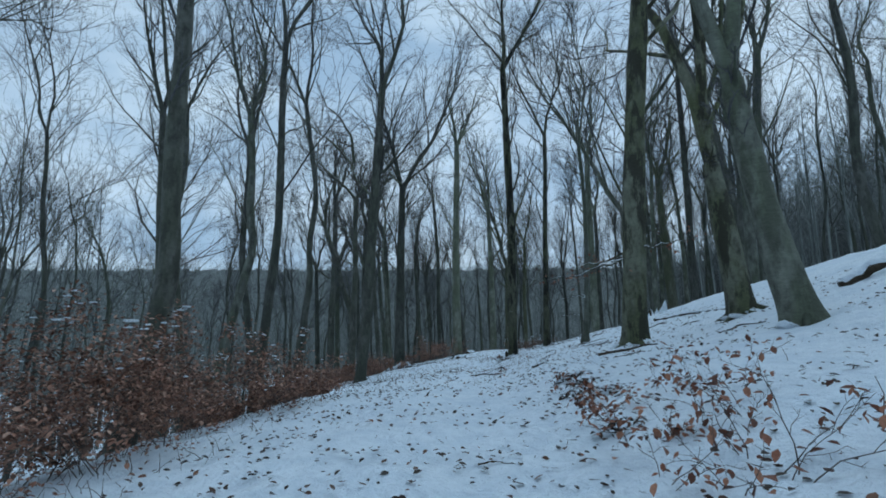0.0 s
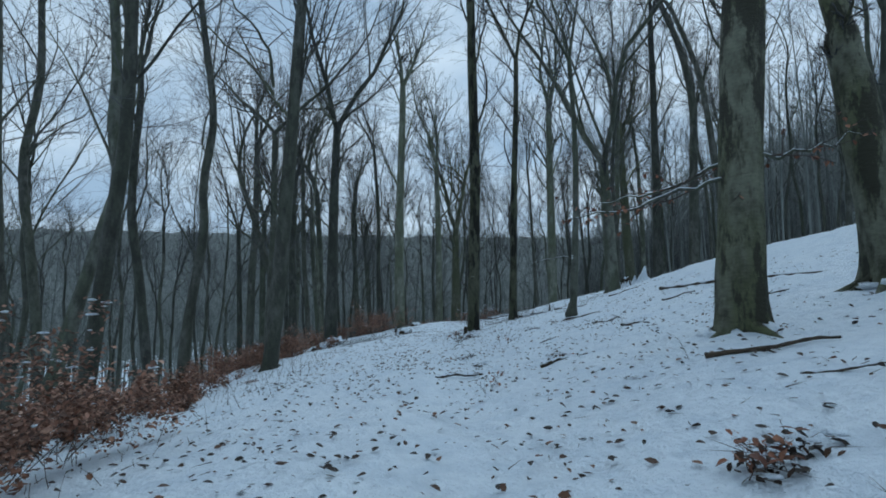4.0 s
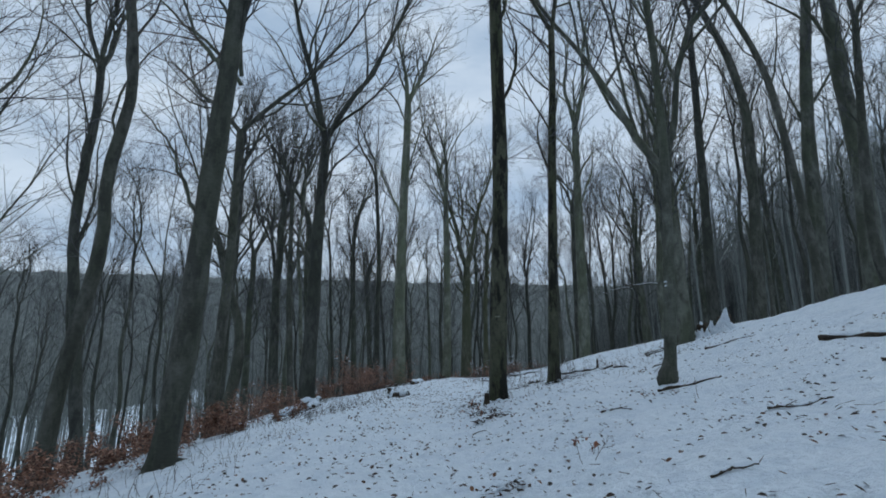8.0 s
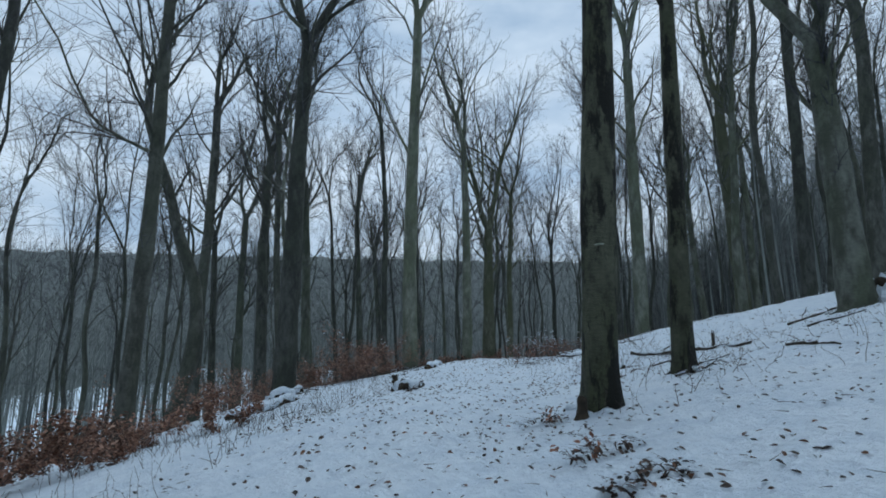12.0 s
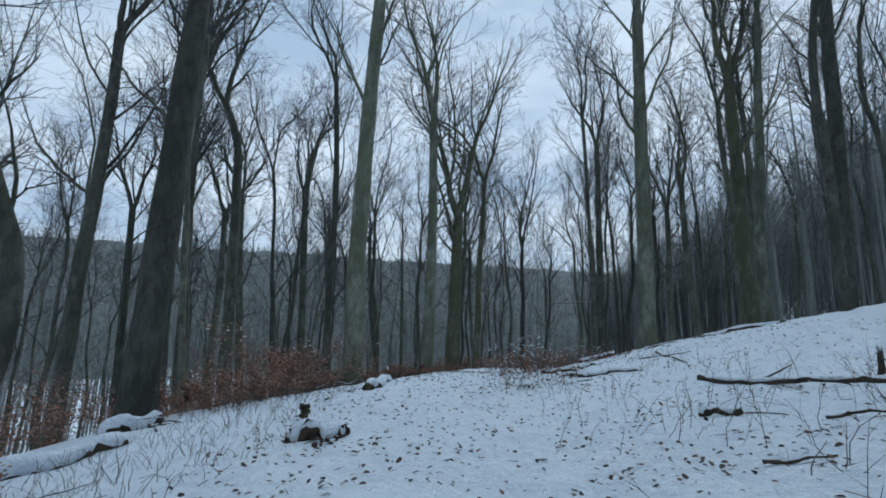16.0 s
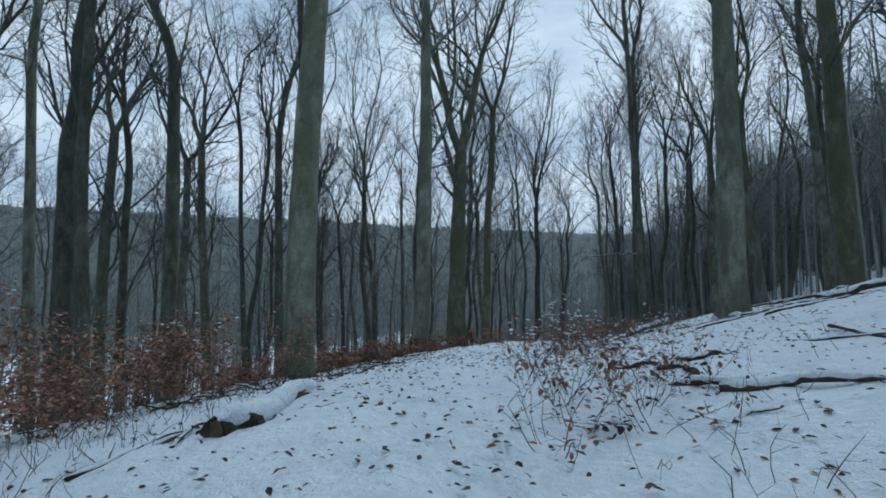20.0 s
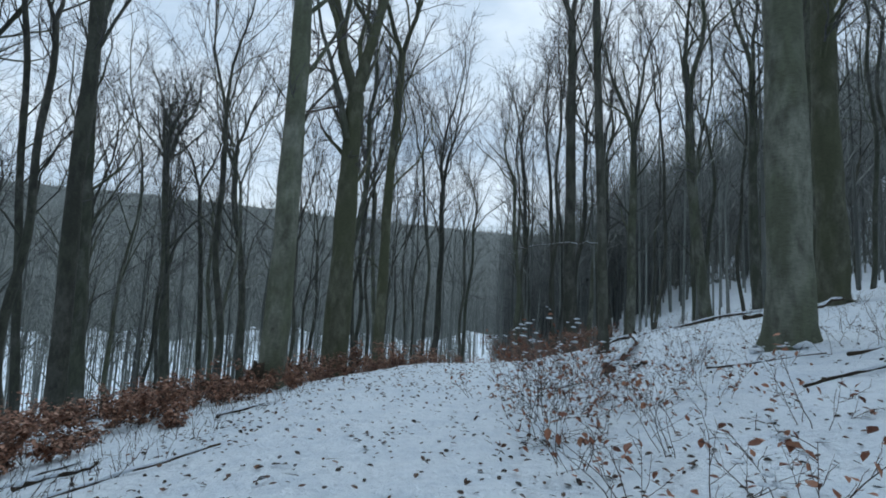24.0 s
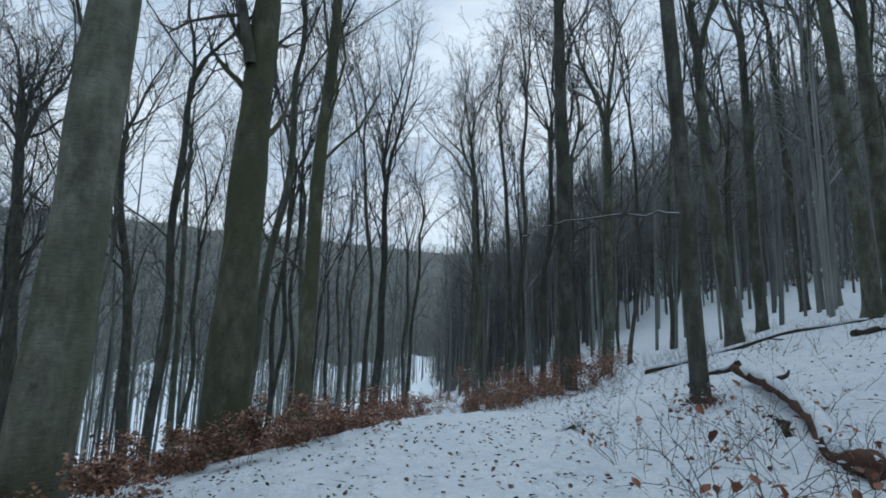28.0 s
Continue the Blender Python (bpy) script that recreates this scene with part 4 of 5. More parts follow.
def leaf_variants(name, stops):
    """Leaf colour that varies from leaf to leaf."""
    m, n, l, b = shader(name, 0.6)
    r = ramp_of(n, stops)
    l.new(n.new("ShaderNodeObjectInfo").outputs["Random"], r.inputs["Fac"])
    f = noise_of(n, l, n.new("ShaderNodeTexCoord").outputs["Object"], 60.0, 3)
    v = ramp_of(n, [(0.3, (0.7, 0.7, 0.7)), (0.7, (1.15, 1.15, 1.15))])
    l.new(f, v.inputs["Fac"])
    l.new(mix_of(n, l, 1.0, r.outputs["Color"], v.outputs["Color"], "MULTIPLY"), b.inputs["Base Color"])
    return m


LEAF_SINGLE = leaf_variants("single_beech_leaf", [(0.0, (0.085, 0.032, 0.020)), (0.5, (0.23, 0.085, 0.048)), (1.0, (0.36, 0.165, 0.10))])
GROUND_LEAF = leaf_variants("single_fallen_leaf", [(0.0, (0.020, 0.014, 0.011)), (0.6, (0.065, 0.032, 0.020)), (1.0, (0.26, 0.10, 0.055))])
LEAF_MESHES = [single_leaf(k) for k in range(6)]


def shrub(name, label, x, y, height, spread, stems, leaves, seed, size=0.075, snow=0, group="withered beech shrubs", single=False, heap=None):
    """A many-stemmed young beech that has kept withered leaves; far ones are gathered in a heap of meshes."""
    rng = np.random.default_rng(seed)
    o = np.array([x, y, float(ground_z(x, y))])
    if heap is None:
        ob = new(name)
        ob.matrix_world = pose(*o)
        tagged(ob, label, "shrub", group)
    a = rng.uniform(0, 6.28, stems)
    S = np.stack([np.cos(a), np.sin(a), 0 * a], 1) * rng.uniform(0.02, 0.16, stems)[:, None] - np.array([0, 0, 0.05])
    D = np.stack([np.cos(a) * spread, np.sin(a) * spread, np.ones(stems)], 1) + rng.normal(0, 0.12, (stems, 3))
    P0, R0 = grow(rng, S, D, height * rng.uniform(0.7, 1.15, stems), rng.uniform(0.0034, 0.006, stems) * (0.6 + 0.4 * height), 6, 0.16, -0.04, 0.3)
    S, D, L, R = sprout(rng, P0, R0, 5, 0.3, 1.0, (24, 60), (0.22, 0.48), 0.6)
    P1, R1 = grow(rng, S, D, L, np.maximum(R, 0.0028), 3, 0.2, 0.02, 0.5)
    S, D, L, R = sprout(rng, P1, R1, 3, 0.3, 1.0, (30, 60), (0.3, 0.65), 0.7)
    E = S + D * L[:, None]
    if heap is not None:
        for P, R, n in ((P0, R0, 4), (P1, R1, 3)):
            v, q = tubes(P, R, n)
            heap["twigs"].append((v + o, q))
        tips = np.concatenate([P1[:, 1], P1[:, 2], P1[:, 3], E])
        v, q = leaf_set(rng, tips[rng.integers(0, len(tips), leaves)] + rng.normal(0, 0.03 + 0.03 * height, (leaves, 3)), size)
        heap["foliage"].append((v + o, q))
        return None
    for k in range(stems):
        piece("stem", *tubes(P0[k:k + 1], R0[k:k + 1], 5), SHRUB_WOOD, ob)
    tagged(piece("twig_spray", *twig_mesh([tubes(P1, R1, 3), spikes(S, E, np.maximum(R, 0.002))]), SHRUB_WOOD, ob), kind="stuff")
    tips = np.concatenate([P1[:, 1], P1[:, 2], P1[:, 3], E, S * 0.5 + E * 0.5])
    if leaves:
        pick = tips[rng.integers(0, len(tips), leaves)] + rng.normal(0, 0.03 + 0.03 * height, (leaves, 3))
        if single:
            for c in pick:
                lf = new("leaf", LEAF_MESHES[int(rng.integers(0, len(LEAF_MESHES)))])
                lf.parent = ob
                k = size * rng.uniform(0.6, 1.3) / 0.08
                lf.matrix_local = pose(*c, rng.uniform(-40, 40), rng.uniform(-10, 75), rng.uniform(0, 360)) @ Matrix.Diagonal((k, k, k, 1))
        else:
            tagged(piece("foliage", *leaf_set(rng, pick, size), LEAF, ob, "withered copper leaves"), kind="stuff")
    if snow:
        hi = tips[np.argsort(-tips[:, 2] + rng.normal(0, 0.25, len(tips)))[:snow * 2]]
        tagged(piece("snow_dusting", *lump_set(rng, hi[:snow], rng.uniform(0.014, 0.032, snow) * height ** 0.8, 0.45), SNOW_CAP, ob, "small caps of fresh snow"), kind="stuff")
    return ob


SHRUB_TEXT = "withered beech shrub with copper leaves and a little snow"
rs = random.Random(31)
bands = []
for _ in range(400):   # thicket along the brow at the start
    y = rs.uniform(1.5, 19)
    u = -rs.uniform((4.35 if y < 5 else 3.75 if y < 9 else 3.4) + 0.03 * y + max(0, y - 12) * 0.22, 8.6)
    tall = rs.uniform(1.4, 2.3) if y < 8 else rs.uniform(1.1, 2.0) if y < 12.5 else rs.uniform(0.6, 1.0)
    bands.append((line_x(y) + u, y, tall * 1.1, 1500 if y < 8 else 1000, 9 if y < 12.5 else 4, 0.8))
for _ in range(640):   # low growth along the brow further on
    y = rs.uniform(24, 57)
    u = rs.uniform(2.3 if y > 51 else 3.7 if y > 46 else 4.6 if y > 33 else 5.3, 11.5 if y > 34 else 8.6)
    bands.append((line_x(y) - u, y, rs.uniform(0.65, 0.95) if y > 43 else rs.uniform(1.2, 1.9) if y > 33 else rs.uniform(0.7, 1.2), 820 if u < 7.5 else 380, 3, 0.80))
for _ in range(150):   # close band at the edge of the path before the bend
    y = rs.uniform(42, 56)
    bands.append((line_x(y) - rs.uniform(2.5 if y > 51 else 4.0 if y > 46 else 4.7, 7.2), y, rs.uniform(0.6, 0.85), 520, 2, 0.62))
for _ in range(240):   # low band on the brow between the two
    y = rs.uniform(16, 33)
    u = rs.uniform(5.4 if y > 20 else 4.6, 11.5)
    bands.append((line_x(y) - u, y, rs.uniform(0.7, 1.05), 760, 0, 0.92))
for _ in range(170):    # both sides of the path where it drops
    y = rs.uniform(51, 66)
    bands.append((line_x(y) - rs.uniform(0.85 if y > 57 else 1.6, 7), y, rs.uniform(0.9, 1.5), 620, 2, 0.8))
for _ in range(110):
    y = rs.uniform(53, 67)
    bands.append((line_x(y) + rs.uniform(0.9 if y > 57 else 1.9, 6.0), y, rs.uniform(0.9, 1.5), 620, 2, 0.8))
for _ in range(120):   # brown thicket further down the path
    y = rs.uniform(64, 86)
    bands.append((line_x(y) + rs.choice((-1, 1)) * rs.uniform(0.8, 9), y, rs.uniform(1.2, 2.0), 420, 1, 1.2))
for _ in range(30):    # leafy clump on the edge of the path
    bands.append((rs.uniform(8.1, 9.9), rs.uniform(42.6, 45.6), rs.uniform(0.55, 0.85), 45, 1, 0.7))
kept = []
thicket = {"twigs": [], "foliage": []}
for x, y, h, nl, sn, gap in bands:
    if all((x - a) ** 2 + (y - b) ** 2 > gap * gap for a, b in kept) and all(math.hypot(x - a, y - b) > 1.75 for a, b in ((-3.7, 32.2), (-3.0, 32.9), (-2.4, 33.5), (-2.9, 35.4))) and all(math.hypot(x - t[0], y - t[1]) > 0.6 for t in TREES):
        kept.append((x, y))
        away = thicket if y > 62 or line_x(y) - x > (8.6 if y < 50 else 7.0) else None
        if (len(kept) % 7 < 5 if y < 43 or x > line_x(y) else len(kept) % 7 < 2):
            shrub("beech_shrub", SHRUB_TEXT, x, y, h, rs.uniform(0.5, 0.9), rs.randint(4, 5) if y < 17 else rs.randint(3, 4) if y < 50 else 3, nl, 500 + len(kept), 0.066 if y < 24 else 0.070, sn, heap=away)
        else:
            shrub("beech_shrub", "low sprawling beech shrub with copper leaves", x, y, h * (0.75 if y < 43 else 0.95), 1.2, 4 if y < 17 else 3, nl, 500 + len(kept), 0.066 if y < 24 else 0.068, sn, heap=away)
far_thicket = tagged(new("thicket"), "withered beech undergrowth down the slope and beyond the bend", "undergrowth", kind="stuff")
tagged(piece("twigs", *join(thicket["twigs"]), SHRUB_WOOD, far_thicket), kind="stuff")
tagged(piece("foliage", *join(thicket["foliage"]), LEAF, far_thicket, "withered copper leaves"), kind="stuff")

SAPLINGS = [  # x, y, height, spread, stems, leaves
    (1.95, 3.05, 1.05, 0.45, 3, 40), (1.8, 3.25, 0.8, 0.9, 3, 36), (1.5, 3.6, 0.6, 0.9, 3, 44), (2.15, 3.7, 0.7, 0.9, 3, 36), (2.45, 4.75, 0.75, 0.9, 3, 42), (2.95, 5.1, 0.7, 1.0, 3, 36), (2.55, 5.6, 0.45, 0.9, 3, 26), (2.2, 5.7, 0.4, 0.9, 3, 30), (1.65, 4.5, 0.55, 0.9, 4, 60), (1.75, 5.2, 0.5, 0.9, 4, 70), (1.9, 6.3, 0.45, 0.9, 4, 55), (2.6, 4.3, 0.8, 0.7, 3, 40), (2.4, 2.4, 0.7, 0.7, 3, 30), (1.75, 7.2, 0.35, 1.0, 4, 40), (2.05, 8.3, 0.3, 1.0, 4, 40),
    (1.3, 12.3, 0.4, 0.8, 3, 14), (2.9, 17.5, 0.35, 0.8, 3, 10), (2.7, 23.1, 0.35, 0.9, 4, 20), (2.75, 25.0, 0.35, 0.7, 3, 10),
    (4.4, 34.3, 0.85, 0.5, 6, 26), (4.8, 34.7, 0.75, 0.6, 5, 30), (5.3, 34.4, 0.7, 0.6, 4, 30), (5.2, 35.8, 0.85, 0.55, 5, 34), (6.2, 35.3, 0.7, 0.6, 4, 36), (6.2, 37.1, 0.8, 0.55, 5, 30), (4.9, 35.4, 0.95, 0.55, 6, 34), (5.6, 35.0, 0.9, 0.5, 5, 44), (5.0, 36.8, 0.8, 0.5, 6, 30), (5.9, 36.3, 0.9, 0.5, 5, 40), (6.6, 36.0, 0.7, 0.6, 4, 34), (5.6, 38.2, 0.9, 0.5, 6, 30), (6.5, 38.4, 1.0, 0.5, 5, 40),
    (6.9, 39.9, 1.0, 0.5, 6, 36), (7.7, 39.6, 0.9, 0.6, 5, 44), (7.3, 41.3, 1.0, 0.5, 7, 36), (8.3, 41.1, 0.95, 0.6, 6, 44), (9.4, 40.6, 0.9, 0.6, 5, 46), (8.3, 43.1, 1.55, 0.5, 4, 54), (8.1, 43.3, 1.4, 0.5, 4, 50), (8.5, 43.65, 1.45, 0.5, 4, 54), (8.9, 43.4, 1.4, 0.5, 4, 50), (7.85, 42.75, 1.4, 0.4, 4, 40), (9.1, 45.2, 1.2, 0.4, 4, 40), (9.3, 42.7, 0.9, 0.6, 5, 36), (10.4, 42.4, 0.8, 0.6, 4, 40),
    (9.6, 43.6, 0.9, 0.6, 4, 16), (10.7, 43.4, 0.9, 0.7, 4, 18), (12.1, 44.4, 0.8, 0.7, 4, 16), (11.4, 45.2, 0.9, 0.7, 4, 14), (10.3, 45.4, 0.9, 0.6, 5, 12), (12.9, 45.3, 0.8, 0.7, 4, 14), (12.5, 46.9, 0.7, 0.7, 4, 14), (11.3, 47.1, 0.8, 0.7, 5, 10),
    (9.0, 44.6, 0.8, 0.5, 6, 14), (10.0, 44.6, 0.85, 0.5, 5, 18), (9.9, 46.2, 0.7, 0.5, 6, 12), (10.9, 46.2, 0.75, 0.5, 4, 16), (10.7, 47.8, 0.7, 0.5, 5, 10), (12.2, 48.2, 0.6, 0.6, 4, 30), (13.3, 48.6, 0.5, 0.7, 4, 44), (11.6, 49.6, 0.6, 0.6, 5, 12),
]
for k, (x, y, h, sp, st, nl) in enumerate(SAPLINGS):
    shrub("beech_sapling", "thin young beech stems with a few withered leaves in snow", x, y, h * 0.92, sp, st, nl, 900 + k, 0.07 if y > 32 else 0.076, 12 if y > 32 else 4, "beech saplings beside the path", True)


# ---- fallen wood ----
def fallen(name, label, pts, r0, r1, seed, snow=0.0, forks=0, wood=None, lift=0.0, cut=False, cat="log", rough=0.06):
    """A fallen limb along points on the ground, with side branches, snow and a broken end."""
    rng = np.random.default_rng(seed)
    p = np.array([(x, y, float(ground_z(x, y)) + dz) for x, y, dz in pts])
    n = max(8, 5 * len(p))
    t, tt = np.linspace(0, 1, len(p)), np.linspace(0, 1, n)
    line = np.stack([np.interp(tt, t, p[:, k]) for k in range(3)], 1)
    for _ in range(2):
        line[1:-1] = (line[:-2] + 2 * line[1:-1] + line[2:]) / 4
    ph = rng.uniform(0, 6.28, 3)
    line += rng.normal(0, 0.12 * r0, line.shape)
    side = 0.9 * r0 * np.sin(tt * 7 + ph[0]) + 0.6 * r0 * np.sin(tt * 15 + ph[1])
    line[:, 0] += side * (0.35 if r0 > 0.1 else 1.0)
    line[:, 2] += 0.5 * r0 * np.sin(tt * 9 + ph[2])
    rad = (r0 + (r1 - r0) * tt) * rng.uniform(0.78, 1.18, n)
    line[:, 2] += rad * 0.45 + lift
    ob = new(name)
    o = line[0].copy()
    ob.matrix_world = pose(*o)
    tagged(ob, label, cat, "fallen wood on the snow")
    L = line - o
    v, q = tubes(L[None], rad[None], 10)
    v = v + rng.normal(0, rough * r0, v.shape)
    caps = [[i for i in range(10)][::-1], [len(v) - 10 + i for i in range(10)]]
    bm = bmesh.new()
    bv = [bm.verts.new(c) for c in v]
    for f in [*q.tolist(), *caps]:
        bm.faces.new([bv[i] for i in f])
    for f in bm.faces:
        f.smooth = len(f.verts) == 4
    part("wood", bm, wood or DEAD_WOOD, ob)
    if cut:
        d = L[0] - L[1]
        d /= np.linalg.norm(d)
        c2 = np.stack([L[0] + d * 0.004, L[0] + d * 0.010])
        piece("cut_end", *tubes(c2[None], np.array([[rad[0] * 0.9, rad[0] * 0.05]]), 12), CUT_WOOD, ob, "pale sawn end")
    if snow:
        c = L.copy()
        c[:, 2] += rad * (0.55 + 0.35 * snow)
        c[:, 2] = np.convolve(np.pad(c[:, 2], 2, "edge"), np.ones(5) / 5, "valid")
        end = np.clip(np.minimum(tt, 1 - tt) / 0.08, 0.25, 1)
        sv, sq = tubes(c[None], ((r0 + (r1 - r0) * tt) * (0.72 + 0.38 * snow) * end * (1 + 0.10 * np.sin(tt * 9 + seed)))[None], 12)
        sv[:, 2] -= np.maximum(0, np.tile(np.repeat(c[:, 2], 12), 1) - sv[:, 2]) * 0.35
        piece("snow_cap", sv, sq, SNOW_CAP, ob, "soft ridge of snow")
    if forks:
        S, D, LL, R = sprout(rng, L[None], rad[None], forks, 0.15, 0.95, (25, 60), (0.10, 0.26), 0.5)
        D[:, 2] = np.abs(D[:, 2]) * 0.10
        FP, FR = grow(rng, S, D, LL, R, 5, 0.14, -0.02, 0.3)
        for k in range(forks):
            piece("side_branch", *tubes(FP[k:k + 1], FR[k:k + 1], 6), wood or DEAD_WOOD, ob)
    return ob


def stick(pts, r, seed, forks=1, snow=0.0, label="dark fallen stick lying on the snow", wood=None):
    return fallen("fallen_stick", label, pts, r, r * 0.45, seed, snow, forks, wood, cat="stick")


# log beside the path with a thick cover of snow
fallen("fallen_log", "short thick log under deep snow with a sawn end", [(1.72, 35.3, 0.0), (1.98, 36.3, 0.0), (2.3, 37.5, -0.02)], 0.125, 0.10, 41, 0.85, 2, None, -0.06, True, rough=0.12)
fallen("fallen_log", "half-buried log on the brow covered with snow", [(-3.35, 35.1, 0), (-2.9, 35.4, 0.05), (-2.45, 35.7, 0.0)], 0.15, 0.12, 42, 0.95, 0, None, -0.08, rough=0.12)
fallen("fallen_log", "dark log at the brow with snow on top", [(-3.65, 32.25, 0), (-2.95, 32.95, 0.04), (-2.25, 33.65, 0.0)], 0.14, 0.11, 43, 0.95, 1, None, -0.06, True, rough=0.12)
fallen("fallen_log", "long dark log lying across the bank", [(7.4, 32.4, 0), (7.65, 31.3, 0.04), (7.95, 29.9, 0.02), (8.3, 28.6, 0.05)], 0.06, 0.025, 44, 0.25, 3, None, -0.015)
fallen("fallen_log", "short broken piece of dark branch on the bank", [(5.85, 30.2, 0), (5.93, 29.95, 0.03), (6.02, 29.7, 0.0)], 0.05, 0.04, 45, 0.35, 1, None, -0.01, rough=0.15)
stick([(5.98, 29.85, 0), (6.07, 29.5, 0.03), (6.15, 29.2, 0.0)], 0.012, 646, 2, 0.3)
fallen("fallen_log", "snowy log lying on the bank beyond", [(6.45, 35.15, 0), (6.9, 34.85, 0.03), (7.6, 34.3, 0.0)], 0.05, 0.03, 46, 0.9, 2, None, -0.02)
fallen("fallen_log", "long thin dark trunk fallen up the bank", [(8.95, 20.6, 0), (8.7, 18.4, 0.05), (8.45, 16.1, 0.02), (8.3, 14.0, 0.0)], 0.055, 0.045, 47, 0.25, 2, None, -0.03)
fallen("fallen_log", "thick fallen limb high on the bank", [(8.3, 10.2, 0), (9.0, 9.9, 0.05), (10.2, 9.4, 0.0)], 0.10, 0.08, 48, 0.6, 2)
fallen("fallen_limb", "crooked reddish-brown fallen limb with broken ends", [(15.0, 49.0, 0.22), (14.2, 48.2, 0.16), (13.24, 47.34, 0.08), (12.0, 46.33, 0.03), (11.44, 45.79, 0.0)], 0.085, 0.125, 50, 0.25, 2, RED_WOOD)
fallen("fallen_limb", "thin dark branch lying from a limb to a beech", [(15.05, 49.0, 0.28), (14.9, 49.5, 0.2), (14.5, 49.7, 0.1)], 0.05, 0.035, 53, 0.3, 0)
fallen("fallen_log", "dark rotten log lying below a thick beech", [(19.6, 49.2, 0.0), (20.4, 48.7, 0.06), (21.2, 48.3, 0.04)], 0.08, 0.06, 54, 0.3, 2, None, -0.01)
fallen("fallen_log", "dark broken limb leaning on a thick beech", [(20.4, 48.0, 0.02), (20.9, 47.5, 0.08), (21.6, 47.3, 0.2)], 0.07, 0.05, 55, 0.5, 2, None, 0.0)
fallen("fallen_log", "long thin log across the far bank", [(17.2, 52.8, 0.05), (20.5, 51.6, 0.1), (23.5, 50.0, 0.02)], 0.06, 0.045, 51, 0.5, 1)
fallen("fallen_log", "weathered log lying under a beech", [(15.3, 42.6, 0.02), (16.5, 42.0, 0.08), (18.2, 41.4, 0.05)], 0.11, 0.08, 52, 0.4, 2)
STICKS = [
    ((0.3, 4.78), (0.62, 4.64), 0.012), ((0.8, 14.1), (1.55, 13.9), 0.03), ((2.3, 13.15), (2.95, 12.9), 0.03), ((4.65, 15.15), (4.9, 14.5), 0.03), ((5.6, 20.9), (6.7, 20.6), 0.03), ((5.1, 26.0), (6.9, 27.3), 0.02),
    ((10.2, 29.7), (12.6, 30.5), 0.03), ((7.45, 26.5), (7.3, 25.3), 0.03), ((9.5, 36.8), (8.4, 34.0), 0.025), ((8.6, 36.5), (9.4, 35.2), 0.02), ((-2.5, 35.1), (-1.55, 34.8), 0.025), ((0.9, 34.7), (1.3, 35.8), 0.02), ((1.35, 35.2), (1.42, 36.3), 0.025),
    ((2.9, 43.0), (4.3, 43.8), 0.025), ((5.85, 34.25), (6.35, 34.3), 0.02), ((6.4, 35.6), (6.9, 36.4), 0.05), ((2.2, 44.0), (2.95, 44.7), 0.022), ((4.1, 46.5), (4.9, 46.7), 0.015),
    ((11.8, 43.8), (12.6, 42.4), 0.02), ((10.8, 41.6), (12.2, 40.9), 0.03), ((12.4, 42.0), (14.2, 41.0), 0.03), ((11.5, 40.2), (13.0, 39.3), 0.03), ((9.6, 45.6), (10.4, 45.1), 0.02), ((12.15, 45.6), (11.65, 45.4), 0.05), ((11.15, 45.55), (10.85, 45.2), 0.02), ((16.0, 50.3), (18.4, 51.8), 0.03),
    ((3.3, 10.6), (4.3, 10.0), 0.03), ((5.2, 9.9), (6.4, 9.3), 0.025), ((3.0, 9.4), (3.9, 8.8), 0.02), ((6.2, 14.1), (7.6, 13.4), 0.03), ((4.9, 17.6), (6.0, 17.2), 0.025), ((7.2, 18.3), (8.2, 17.4), 0.03), ((6.7, 24.0), (7.9, 23.6), 0.03), ((4.0, 20.1), (4.5, 19.4), 0.025), ((8.4, 24.1), (9.8, 23.0), 0.03), ((3.1, 15.9), (3.6, 15.6), 0.02), ((2.0, 21.0), (2.5, 21.2), 0.015), ((9.2, 28.6), (10.4, 27.4), 0.03), ((6.0, 29.0), (6.9, 28.0), 0.025), ((4.6, 28.1), (5.2, 27.6), 0.02), ((-1.9, 27.3), (-1.4, 26.6), 0.02), ((-2.2, 30.6), (-1.2, 30.9), 0.015),
]
STICKS += [
    ((1.15, 34.97), (1.35, 36.14), 0.018), ((0.4, 38.2), (1.0, 39.1), 0.022), ((1.5, 38.0), (2.3, 38.7), 0.022), ((2.4, 43.86), (3.06, 44.28), 0.04), ((4.09, 46.31), (4.91, 46.93), 0.03), ((11.5, 49.7), (12.1, 49.85), 0.05), ((12.3, 46.9), (12.9, 47.4), 0.04),
    ((6.5, 37.4), (6.95, 36.95), 0.05), ((6.65, 36.5), (7.05, 36.1), 0.055), ((6.25, 35.6), (6.75, 35.2), 0.055), ((7.2, 36.9), (7.7, 36.5), 0.04),
]
for k, ((x0, y0), (x1, y1), r) in enumerate(STICKS):
    rk = random.Random(k)
    if 26 < k < 42:
        x0, x1, y0, y1, r = x0 + 0.2 * (x1 - x0), x1 - 0.2 * (x1 - x0), y0 + 0.2 * (y1 - y0), y1 - 0.2 * (y1 - y0), r * 0.8
    mx, my = (x0 + x1) / 2 + rk.uniform(-0.08, 0.08), (y0 + y1) / 2 + rk.uniform(-0.08, 0.08)
    stick([(x0, y0, 0), (mx, my, rk.uniform(0, 0.05)), (x1, y1, rk.uniform(0, 0.04))], r, 600 + k, rk.choice((1, 1, 2)), rk.choice((0, 0.3, 0.5)))


